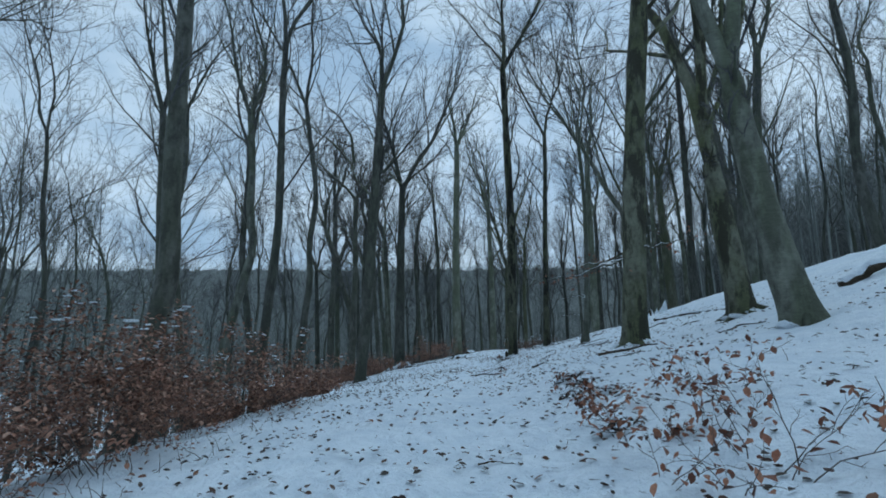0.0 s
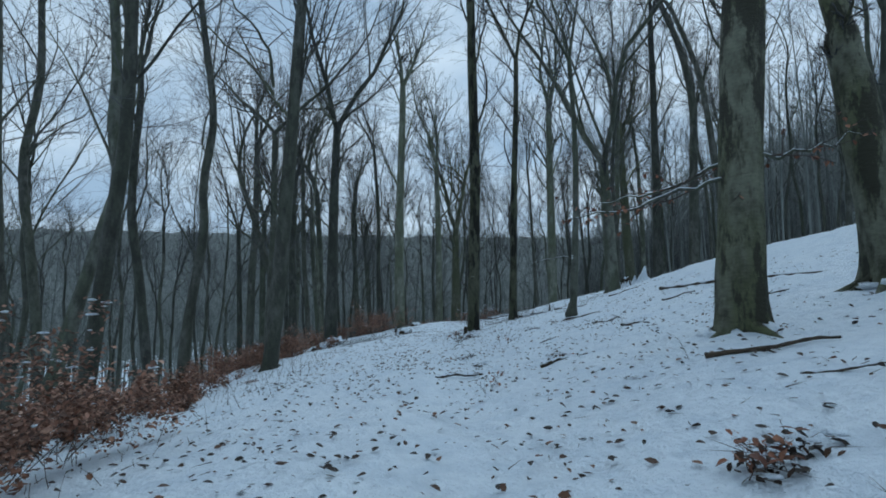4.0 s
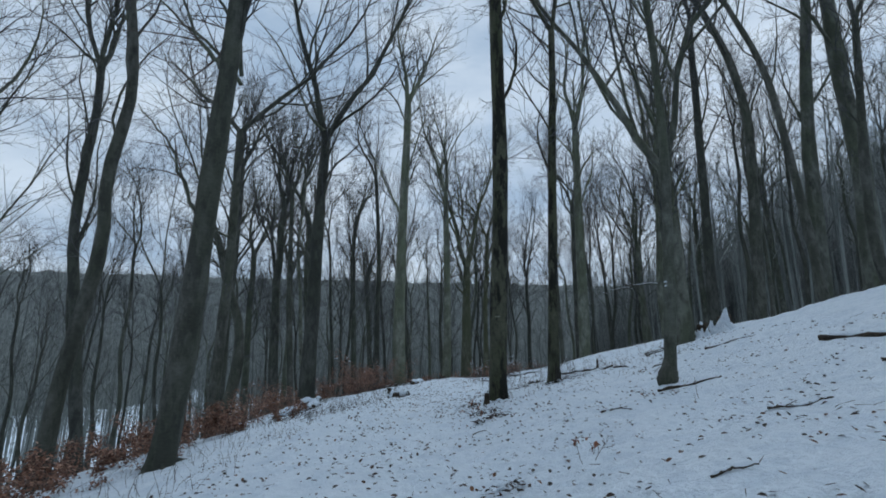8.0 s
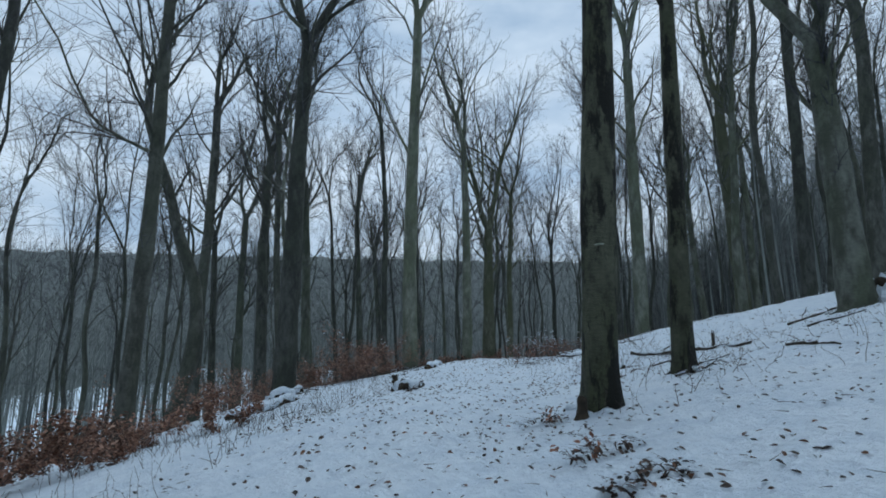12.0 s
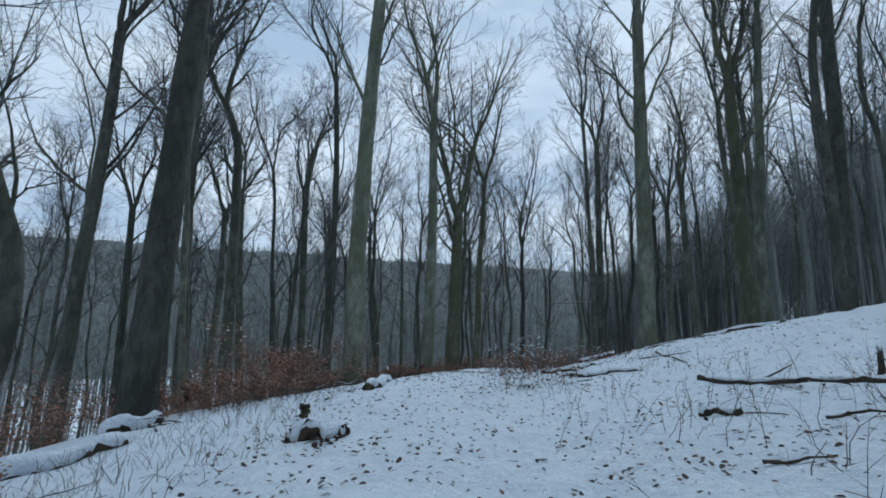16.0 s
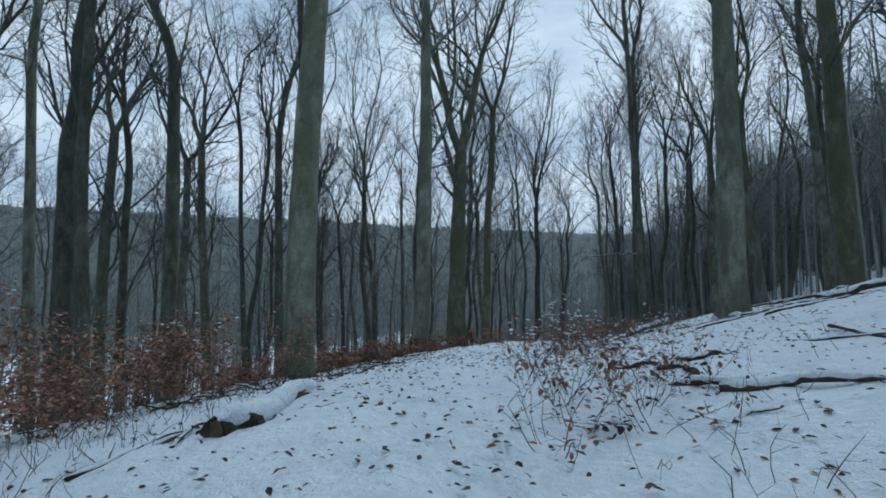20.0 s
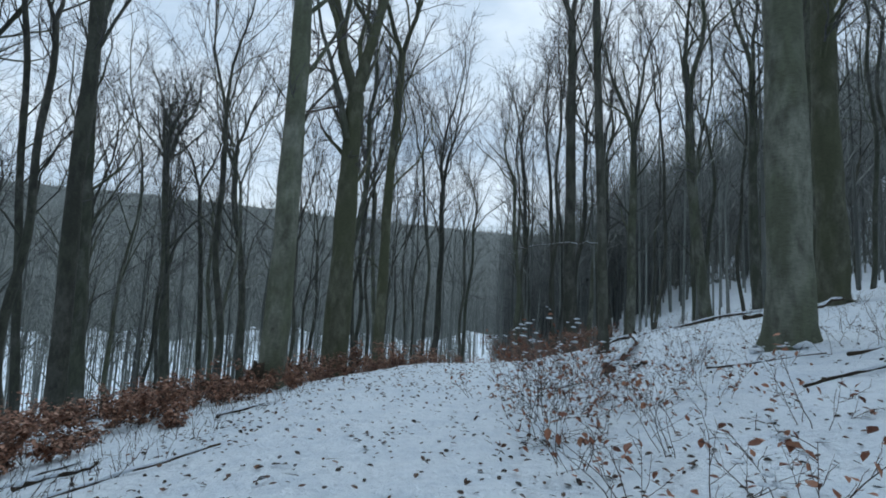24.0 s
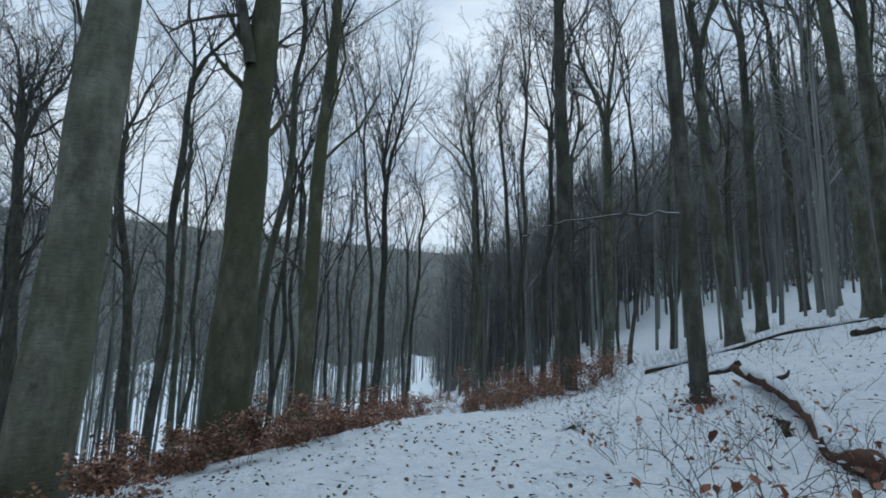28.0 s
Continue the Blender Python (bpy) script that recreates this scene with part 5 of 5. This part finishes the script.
def brush_pile(x, y, reach, n, seed):
    """Crooked broken branches heaped over one another at the edge of the path."""
    rng = np.random.default_rng(seed)
    ob = new("brush_pile")
    z0 = float(ground_z(x, y))
    ob.matrix_world = pose(x, y, z0)
    tagged(ob, "tangled heap of dark branches dusted with snow", "brushwood", "fallen wood on the snow")
    for k in range(n):
        a, c = rng.uniform(0, 6.28), rng.normal(0, 0.4 * reach, 2)
        half = reach * rng.uniform(0.25, 0.55)
        ends = np.array([c - half * np.array([math.cos(a), math.sin(a)]), c + half * np.array([math.cos(a), math.sin(a)])])
        z = [float(ground_z(x + e[0], y + e[1])) - z0 for e in ends]
        S = np.array([[*ends[0], z[0] + rng.uniform(0, 0.08)]])
        D = np.array([[*(ends[1] - ends[0]), z[1] - z[0] + rng.uniform(-0.02, 0.35) * half]])
        r = rng.uniform(0.009, 0.024)
        P, R = grow(rng, S, D, np.array([2.0 * half]), np.array([r]), 7, 0.16, -0.03, 0.35)
        S2, D2, L2, R2 = sprout(rng, P, R, 4, 0.2, 1.0, (25, 65), (0.2, 0.5), 0.6)
        P2, R2 = grow(rng, S2, D2, L2, np.maximum(R2, 0.004), 4, 0.2, 0.0, 0.4)
        branch = piece("branch", *join([tubes(P, R, 6), tubes(P2, R2, 4)]), DEAD_WOOD, ob)
        if k % 2 == 0:
            C = P + np.array([0, 0, 1.0]) * R[..., None] * 0.7
            piece("snow_cap", *tubes(C[:, 1:6], R[:, 1:6] * 0.85, 6), SNOW_CAP, branch, "line of snow")


for k, (x, y, reach, n) in enumerate([(1.75, 39.75, 1.1, 9), (2.7, 40.2, 0.9, 8), (0.7, 39.3, 1.0, 7), (-0.3, 38.7, 1.0, 6), (3.4, 41.6, 0.8, 6), (-2.1, 34.6, 0.9, 5), (5.5, 25.85, 0.5, 3), (11.7, 30.3, 0.9, 5), (7.2, 25.85, 0.45, 2)]):
    brush_pile(x, y, reach, n, 660 + k)


def stump(x, y, r, h, seed, label, snow=True, tip=0.0, peak=0):
    """A rotten stump with a jagged rim and snow on it."""
    rng = np.random.default_rng(seed)
    ob = new("tree_stump")
    ob.matrix_world = pose(x, y, float(ground_z(x, y)))
    tagged(ob, label, "stump")
    th = np.arange(14) * 2 * np.pi / 14
    rows = []
    for k, hh in enumerate((-0.1, 0.0, 0.12, 0.3, 0.55, 0.8, 1.0)):
        rr = r * (1 + 0.35 * math.exp(-hh * 6)) * rng.uniform(0.88, 1.1, 14) * (1 - 0.15 * hh)
        z = np.full(14, hh * h) + (rng.normal(0, 0.10 * h, 14) + tip * np.cos(th)) * (k == 6)
        rows.append(np.stack([rr * np.cos(th), rr * np.sin(th), z], 1))
    rows.append(rows[-1] * np.array([0.55, 0.55, 1]) - np.array([0, 0, 0.12 * h]))
    rows.append(rows[-1] * np.array([0.05, 0.05, 1]))
    V = np.concatenate(rows)
    i = np.arange(len(rows) - 1)[:, None] * 14
    j = np.arange(14)
    Q = np.stack([i + j, i + (j + 1) % 14, i + 14 + (j + 1) % 14, i + 14 + j], -1).reshape(-1, 4)
    piece("stub", V, Q, DEAD_WOOD, ob)
    if snow:
        S = np.array([(0, 0, h * 0.95), (r * 0.35, -r * 0.2, h * 0.98), (-r * 0.4, r * 0.2, h * 0.9)])
        if peak:
            piece("snow_clump", *snow_spire(rng, (-0.3 * r, -0.25 * r, 0.0), r * 1.45, 1.15 * peak * h), SNOW_CAP, ob, "pointed hood of snow")
            for a in rng.uniform(2.2, 4.6, 4):
                d = r * rng.uniform(1.1, 2.6)
                c = (d * math.cos(a), d * math.sin(a), -0.05)
                piece("snow_clump", *snow_spire(rng, c, r * rng.uniform(0.6, 0.95), h * rng.uniform(0.5, 0.95)), SNOW_CAP, ob, "pointed heap of snow by the stump")
        else:
            piece("snow_cap", *lump_set(rng, S, np.array([r * 0.85, r * 0.6, r * 0.55]), 0.7), SNOW_CAP, ob, "rounded cap of snow")
    return ob


def snow_spire(rng, c, r, h):
    """A pointed, ragged heap of snow."""
    th = np.arange(9) * 2 * np.pi / 9
    lean = rng.normal(0, 0.12, 2) * h
    rows = []
    for t, k in ((-0.15, 1.05), (0.0, 1.0), (0.22, 0.72), (0.45, 0.46), (0.7, 0.26), (0.88, 0.13), (1.0, 0.02)):
        rr = r * k * rng.uniform(0.7, 1.3, 9)
        rows.append(np.stack([c[0] + lean[0] * t * t + rr * np.cos(th), c[1] + lean[1] * t * t + rr * np.sin(th), c[2] + h * t + rng.normal(0, 0.03 * h, 9) * (0 < t < 0.9)], 1))
    i = np.arange(len(rows) - 1)[:, None] * 9
    j = np.arange(9)
    return np.concatenate(rows), np.stack([i + j, i + (j + 1) % 9, i + 9 + (j + 1) % 9, i + 9 + j], -1).reshape(-1, 4)


def knobbly_stub(x, y):
    """A small rotten stub of several knobs with a speck of snow."""
    rng = np.random.default_rng(73)
    ob = new("tree_stump")
    ob.matrix_world = pose(x, y, float(ground_z(x, y)))
    tagged(ob, "knobbly rotten stub standing in the snow", "stump")
    for c, r in (((0, 0, 0.04), 0.09), ((0.02, 0.01, 0.11), 0.075), ((-0.03, 0, 0.18), 0.07), ((0.05, 0.01, 0.2), 0.055)):
        piece("knob", *lump_set(rng, np.array([c]), np.array([r]), 1.2), DEAD_WOOD, ob)
    piece("snow_cap", *lump_set(rng, np.array([(0.0, 0, 0.245)]), np.array([0.04]), 0.5), SNOW_CAP, ob, "speck of snow")


stump(13.3, 29.4, 0.30, 0.62, 71, "broken stump with a peaked cap of snow", True, 0.1, 1.3)
stump(12.1, 29.0, 0.24, 0.5, 72, "small stump buried in snow beside a beech", True, 0.0, 1.1)
knobbly_stub(0.62, 33.1)
stump(3.62, 25.5, 0.065, 0.24, 79, "small black rotten stub beside a stained trunk", False)
stump(3.12, 24.75, 0.07, 0.26, 77, "small rotten stub beside the roots of a beech", False)
stump(4.72, 50.25, 0.17, 0.62, 74, "cut stump at the foot of a smooth beech", False)
stump(8.4, 30.0, 0.04, 0.36, 75, "thin broken stub poking out of the snow", True)
fallen("rotten_log", "rotten dark log end under a cushion of snow", [(0.62, 31.45, 0.0), (0.95, 31.4, 0.05), (1.35, 31.2, 0.0)], 0.11, 0.09, 76, 0.75, 3, None, -0.01, rough=0.26)


# ---- fallen leaves on the snow ----
def litter():
    rng = np.random.default_rng(77)
    pts = []
    while len(pts) < 11500:
        y = rng.uniform(0.5, 52)
        u = rng.uniform(-3.4, 9.5)
        x = line_x(y) + u
        p = Vector((x * 0.8, y * 0.8, 0))
        keep = 0.42 + 0.8 * noise.noise(p) + 0.25 * noise.noise(p * 4)
        if abs(u) < 3:
            keep += 0.15
        if u > 5:
            keep -= 0.15
        if rng.random() < keep:
            pts.append((x, y))
    pts = np.array(pts)
    S = np.column_stack([pts, ground_z(pts[:, 0], pts[:, 1]) + 0.028])
    close = pts[:, 1] < 11
    return join([leaf_set(rng, S[close], 0.070, 0.4, True), leaf_set(rng, S[~close], 0.062, 0.4, True)])


tagged(piece("fallen_leaves", *litter(), LITTER), "brown beech leaves scattered on the snow", "leaves", kind="stuff")


def leaf_pile(x, y, r, n, seed):
    rng = np.random.default_rng(seed)
    a, d = rng.uniform(0, 6.28, n), r * np.sqrt(rng.random(n))
    px, py = x + d * np.cos(a) * 1.3, y + d * np.sin(a) * 0.8
    S = np.column_stack([px, py, ground_z(px, py) + 0.03 + 0.09 * rng.random(n) * (1 - d / r)])
    o = np.array([x, y, float(ground_z(x, y))])
    ob = new("leaf_pile")
    ob.matrix_world = pose(*o)
    tagged(ob, "small heap of dark wet leaves and twigs in the snow", "leaf pile", "leaf heaps")
    piece("foliage", *leaf_set(rng, S - o, 0.075, 0.8), LITTER, ob)
    tops = S[rng.integers(0, n, 7)] - o + np.array([0, 0, 0.02])
    tagged(piece("snow_dusting", *lump_set(rng, tops, rng.uniform(0.02, 0.045, 7), 0.45), SNOW_CAP, ob, "snow lying on the leaves"), kind="stuff")
    T0 = S[rng.integers(0, n, 14)] - o
    a = rng.uniform(0, 6.28, 14)
    tagged(piece("twig_spray", *spikes(T0, T0 + np.stack([np.cos(a), np.sin(a), rng.uniform(-0.05, 0.2, 14)], 1) * rng.uniform(0.1, 0.3, 14)[:, None], np.full(14, 0.0035)), SHRUB_WOOD, ob), kind="stuff")


for k, (x, y, r, n) in enumerate([(1.69, 4.9, 0.22, 46), (1.85, 6.9, 0.2, 40), (2.02, 7.5, 0.2, 44), (2.06, 8.3, 0.22, 36), (2.79, 23.3, 0.3, 60), (2.78, 22.4, 0.32, 100), (2.68, 25.0, 0.25, 36), (1.15, 31.0, 0.15, 14), (13.6, 48.7, 0.4, 60), (7.6, 42.3, 0.2, 20), (2.66, 13.4, 0.16, 16), (1.8, 15.1, 0.16, 14), (1.9, 17.3, 0.2, 18), (5.0, 34.5, 0.2, 20), (2.0, 6.5, 0.25, 34), (2.1, 8.2, 0.25, 40)]):
    leaf_pile(x, y, r, n, 700 + k)


def dry_stalks():
    """Thin dry stalks along the brow."""
    rng = np.random.default_rng(88)
    n = 2800
    y = np.where(rng.random(n) < 0.5, rng.uniform(1.5, 50, n), rng.uniform(26, 49, n))
    u = np.where(rng.random(n) < 0.97, -rng.uniform(2.5, 6.0, n), rng.uniform(1.6, 4.5, n))
    x = _tab(y, LINE_Y, LINE_X) + u
    S = np.column_stack([x, y, ground_z(x, y) - 0.02])
    D = np.column_stack([rng.normal(0, 0.28, n), rng.normal(0, 0.28, n), np.ones(n)])
    P, R = grow(rng, S, D, rng.uniform(0.08, 0.42, n), rng.uniform(0.0022, 0.0055, n), 3, 0.26, -0.03, 0.45)
    tagged(piece("dry_stalks", *tubes(P, R, 3), SHRUB_WOOD), "thin dry stalks poking through the snow", "stalks", kind="stuff")


dry_stalks()


def bank_seedlings():
    """Leafless seedlings and thin brambles over the banks."""
    rng = np.random.default_rng(93)
    n = 2600
    x, y = rng.uniform(8.2, 24, n), rng.uniform(41.5, 60, n)
    x[:420], y[:420] = rng.uniform(3.2, 8.5, 420), rng.uniform(24, 36, 420)
    keep = (np.array([noise.noise(Vector((a * 0.35, b * 0.35, 8))) for a, b in zip(x, y)]) > rng.uniform(-0.5, 0.35, n)) & (x - _tab(y, LINE_Y, LINE_X) > np.where(y < 40, 1.2, 2.4))
    x, y = x[keep], y[keep]
    m = len(x)
    S = np.column_stack([x, y, ground_z(x, y) - 0.02])
    D = np.column_stack([rng.normal(0, 0.45, m), rng.normal(0, 0.45, m), np.ones(m)])
    P, R = grow(rng, S, D, rng.uniform(0.25, 0.75, m), rng.uniform(0.0026, 0.0056, m), 4, 0.22, -0.04, 0.4)
    S, D, L, R0 = sprout(rng, P, R, 3, 0.3, 1.0, (30, 70), (0.25, 0.6), 0.7)
    tagged(piece("seedlings", *twig_mesh([tubes(P, R, 3), spikes(S, S + D * L[:, None], np.maximum(R0, 0.002))]), SHRUB_WOOD), "leafless seedlings and thin brambles over snow", "undergrowth", kind="stuff")


bank_seedlings()


def twig_litter():
    """Thin dark twigs and bits of bark lying on the snow."""
    rng = np.random.default_rng(91)
    n = 3400
    y = rng.uniform(0.8, 52, n)
    u = rng.uniform(-3.6, 9.5, n)
    x = _tab(y, LINE_Y, LINE_X) + u
    keep = np.array([noise.noise(Vector((a * 0.6, b * 0.6, 4))) for a, b in zip(x, y)]) > rng.uniform(-0.45, 0.5, n)
    x, y = x[keep], y[keep]
    a, L = rng.uniform(0, 6.28, len(x)), rng.uniform(0.03, 0.18, len(x))
    ex, ey = x + L * np.cos(a), y + L * np.sin(a)
    S = np.column_stack([x, y, ground_z(x, y) + 0.030])
    E = np.column_stack([ex, ey, ground_z(ex, ey) + rng.uniform(0.02, 0.07, len(x))])
    tagged(piece("twig_litter", *spikes(S, E, rng.uniform(0.003, 0.006, len(x))), SHRUB_WOOD), "thin dark twigs lying on the snow", "twigs", kind="stuff")


twig_litter()


# ---- single leaves lying nearest the walk, and low branches ----
rl = random.Random(55)
FLAT_LEAVES = []
for k in range(6):
    me = LEAF_MESHES[k].copy()
    me.materials.clear()
    me.materials.append(GROUND_LEAF)
    FLAT_LEAVES.append(me)
GROUND = bpy.data.objects["ground"]
for k in range(300):
    y = rl.uniform(2.0, 47)
    x = line_x(y) + rl.uniform(-1.9, 2.3)
    q = rl.uniform(0.7, 1.2)
    lf = new("leaf", FLAT_LEAVES[k % 6])
    lf.parent = GROUND
    lf.matrix_world = pose(x, y, float(ground_z(x, y)) + 0.03, rl.uniform(-22, 22), rl.uniform(-22, 22), rl.uniform(0, 360)) @ Matrix.Diagonal((q, q, q, 1))


def low_branch(tree, pts, r0, seed, leaves, snow):
    """A low side branch of a tree, with twigs, a few leaves and a line of snow."""
    rng = np.random.default_rng(seed)
    o = np.array(tree.matrix_world.translation)
    p = np.array(pts) - o
    t, tt = np.linspace(0, 1, len(p)), np.linspace(0, 1, 12)
    L = np.stack([np.interp(tt, t, p[:, k]) for k in range(3)], 1)
    L[1:-1] += rng.normal(0, 0.035, (10, 3))
    R = r0 * (1 - 0.75 * tt)
    ob = piece("low_branch", *tubes(L[None], R[None], 7), BARK, tree, "low bare side branch")
    S, D, LL, RR = sprout(rng, L[None], R[None], 12, 0.15, 1.0, (30, 65), (0.18, 0.42), 0.5)
    D[:, 2] *= 0.4
    P1, R1 = grow(rng, S, D, LL, np.maximum(RR, 0.005), 3, 0.14, 0.0, 0.4)
    S, D, LL, RR = sprout(rng, P1, R1, 3, 0.3, 1.0, (25, 60), (0.3, 0.7), 0.7)
    tagged(piece("twig_spray", *twig_mesh([tubes(P1, R1, 3), spikes(S, S + D * LL[:, None], np.maximum(RR, 0.003))]), SHRUB_WOOD, ob), kind="stuff")
    if snow:
        c = L + np.array([0, 0, 1.0]) * (R * 0.8)[:, None]
        piece("snow_line", *tubes(c[None], (R * 0.5)[None], 6), SNOW_CAP, ob, "thin line of snow")
    if leaves:
        pick = np.concatenate([P1[:, 2], P1[:, 3], S])
        for c in pick[rng.integers(0, len(pick), leaves)]:
            lf = new("leaf", LEAF_MESHES[int(rng.integers(0, 6))])
            lf.parent = ob
            lf.matrix_local = pose(*c, rng.uniform(-40, 40), rng.uniform(0, 70), rng.uniform(0, 360))


low_branch(tree_at(4.45, 11.53), [(4.5, 11.4, 3.75), (4.75, 11.75, 3.7), (4.5, 12.7, 3.5), (4.2, 13.4, 3.45), (3.8, 14.1, 3.5)], 0.035, 81, 40, True)
low_branch(tree_at(4.45, 11.53), [(4.3, 11.5, 3.3), (3.8, 11.9, 3.15), (3.3, 12.1, 3.0), (2.6, 12.5, 2.9)], 0.028, 87, 50, True)
low_branch(tree_at(4.45, 11.53), [(4.5, 11.4, 3.5), (5.1, 11.2, 3.6), (5.9, 11.0, 3.8)], 0.03, 82, 30, True)
low_branch(tree_at(13.8, 49.0), [(13.7, 49.1, 3.5), (13.3, 49.7, 3.55), (12.4, 50.7, 3.45), (11.9, 51.2, 3.2)], 0.025, 83, 0, True)
low_branch(tree_at(-3.7, 22.5), [(-3.2, 22.2, 8.0), (-3.6, 22.4, 8.3), (-4.0, 22.5, 8.8), (-4.5, 22.7, 9.8), (-5.4, 22.8, 11.5)], 0.07, 84, 0, False)
low_branch(tree_at(-3.7, 22.5), [(-3.6, 22.3, 4.7), (-3.9, 22.4, 5.2), (-4.3, 22.6, 6.1), (-4.8, 22.7, 6.7), (-5.3, 22.8, 7.3)], 0.045, 88, 0, False)
low_branch(tree_at(-5.9, 31.2), [(-5.8, 31.1, 6.1), (-6.1, 30.6, 6.2), (-6.5, 30.1, 6.4), (-6.9, 29.6, 7.4), (-7.7, 28.5, 9.6)], 0.06, 85, 0, False)
low_branch(tree_at(-5.9, 31.2), [(-5.9, 31.1, 13.0), (-6.1, 30.9, 14.8), (-6.8, 30.5, 16.0), (-7.7, 30.0, 16.6), (-8.3, 29.7, 18.2)], 0.10, 89, 0, False)
low_branch(tree_at(-5.9, 31.2), [(-5.9, 31.1, 12.6), (-6.6, 31.1, 13.5), (-7.6, 31.1, 14.6), (-8.7, 31.0, 15.4), (-10.0, 30.9, 16.8), (-11.1, 30.8, 18.4)], 0.09, 90, 0, False)
low_branch(tree_at(-3.26, 36.35), [(-3.2, 36.4, 13.2), (-4.0, 36.5, 14.0), (-4.7, 36.7, 15.6), (-6.1, 36.8, 18.4), (-7.6, 36.8, 20.2)], 0.09, 91, 0, False)
low_branch(tree_at(-3.26, 36.35), [(-3.2, 36.3, 6.2), (-3.9, 36.5, 6.8), (-4.6, 36.7, 7.4), (-5.6, 36.8, 8.6)], 0.06, 92, 0, False)
low_branch(tree_at(-11.06, 48.27), [(-10.9, 48.3, 6.9), (-11.8, 48.3, 7.6), (-12.7, 48.1, 8.3), (-13.6, 47.9, 9.5), (-14.4, 47.7, 11.5)], 0.10, 93, 0, False)
low_branch(tree_at(7.32, 55.57), [(7.2, 55.6, 7.4), (6.9, 55.9, 9.0), (6.6, 56.3, 10.4), (6.0, 56.7, 12.2), (5.6, 57.0, 15.0)], 0.15, 94, 0, False)
low_branch(tree_at(9.9, 59.4), [(9.8, 59.4, 2.6), (9.2, 59.6, 3.3), (8.7, 59.7, 4.2), (8.1, 59.8, 5.0)], 0.05, 95, 0, False)
low_branch(tree_at(6.0, 21.6), [(6.1, 21.4, 3.2), (5.6, 21.7, 3.2), (5.0, 22.0, 3.0)], 0.018, 86, 0, True)


# ---- marks on single trunks ----
def bracket_fungi():
    """Dark bracket fungi with specks of snow up one side of a mossy trunk, and a pale scar."""
    tree = tree_at(3.47, 25.01)
    rng = np.random.default_rng(140)
    for h in (0.95, 1.02, 1.22, 1.3, 1.46, 1.54, 1.6):
        cx, cy = 0.017 * h - 0.0024 * h * h, -0.063 * h - 0.0012 * h * h
        a = math.radians(142 + rng.uniform(-22, 14))
        rr = 0.25 - 0.006 * h
        c = np.array([cx + rr * math.cos(a), cy + rr * math.sin(a), h])
        w = rng.uniform(0.012, 0.024)
        fungus = piece("bracket_fungus", *lump_set(rng, c[None], np.array([w]), 0.45), DEAD_WOOD, tree, "dark bracket fungus")
        if rng.random() < 0.7:
            piece("snow_speck", *lump_set(rng, (c + np.array([0, 0, w * 0.35]))[None], np.array([w * 0.6]), 0.35), SNOW_CAP, fungus, "speck of snow")
    h = 2.16
    t = np.radians(np.linspace(232, 262, 8))
    line = np.stack([0.03 + 0.247 * np.cos(t), -0.14 + 0.247 * np.sin(t), h + 0.004 * np.sin(t * 9)], 1)
    piece("bark_scar", *tubes(line[None], np.array([[0.004, 0.012, 0.013, 0.012, 0.013, 0.012, 0.011, 0.004]]), 6), SCAR, tree, "pale horizontal scar in the bark")


def burl(x, y, r, seed):
    """A swollen knob at the foot of a young trunk."""
    rng = np.random.default_rng(seed)
    tree = tree_at(x, y)
    th = np.arange(12) * 2 * np.pi / 12
    rows = []
    for h, k in ((-0.1, 0.9), (0.02, 1.15), (0.12, 1.25), (0.24, 1.12), (0.36, 0.8), (0.5, 0.55)):
        rr = r * k * (1 + 0.12 * np.sin(3 * th + h * 9)) * rng.uniform(0.93, 1.07, 12)
        rows.append(np.stack([rr * np.cos(th) - 0.05 * (1 - h), rr * np.sin(th) - 0.02, np.full(12, h)], 1))
    i = np.arange(len(rows) - 1)[:, None] * 12
    j = np.arange(12)
    q = np.stack([i + j, i + (j + 1) % 12, i + 12 + (j + 1) % 12, i + 12 + j], -1).reshape(-1, 4)
    piece("swollen_foot", np.concatenate(rows), q, BARK_DARK, tree, "dark swollen foot of the trunk")
    for h in (1.62, 1.95, 2.03):
        c = np.array([0.09 * h - 0.0078 * h * h - r * 0.75, -0.049 * h + 0.006 * h * h - 0.03, h])
        piece("snow_speck", *lump_set(rng, c[None], np.array([rng.uniform(0.015, 0.035)]), 1.3), SNOW_CAP, tree, "snow caught on the bark")


SCAR = plain_noise("scarred_bark", (0.16, 0.18, 0.13), (0.30, 0.32, 0.26), 20.0, 0.85)
bracket_fungi()
burl(6.12, 21.29, 0.16, 141)
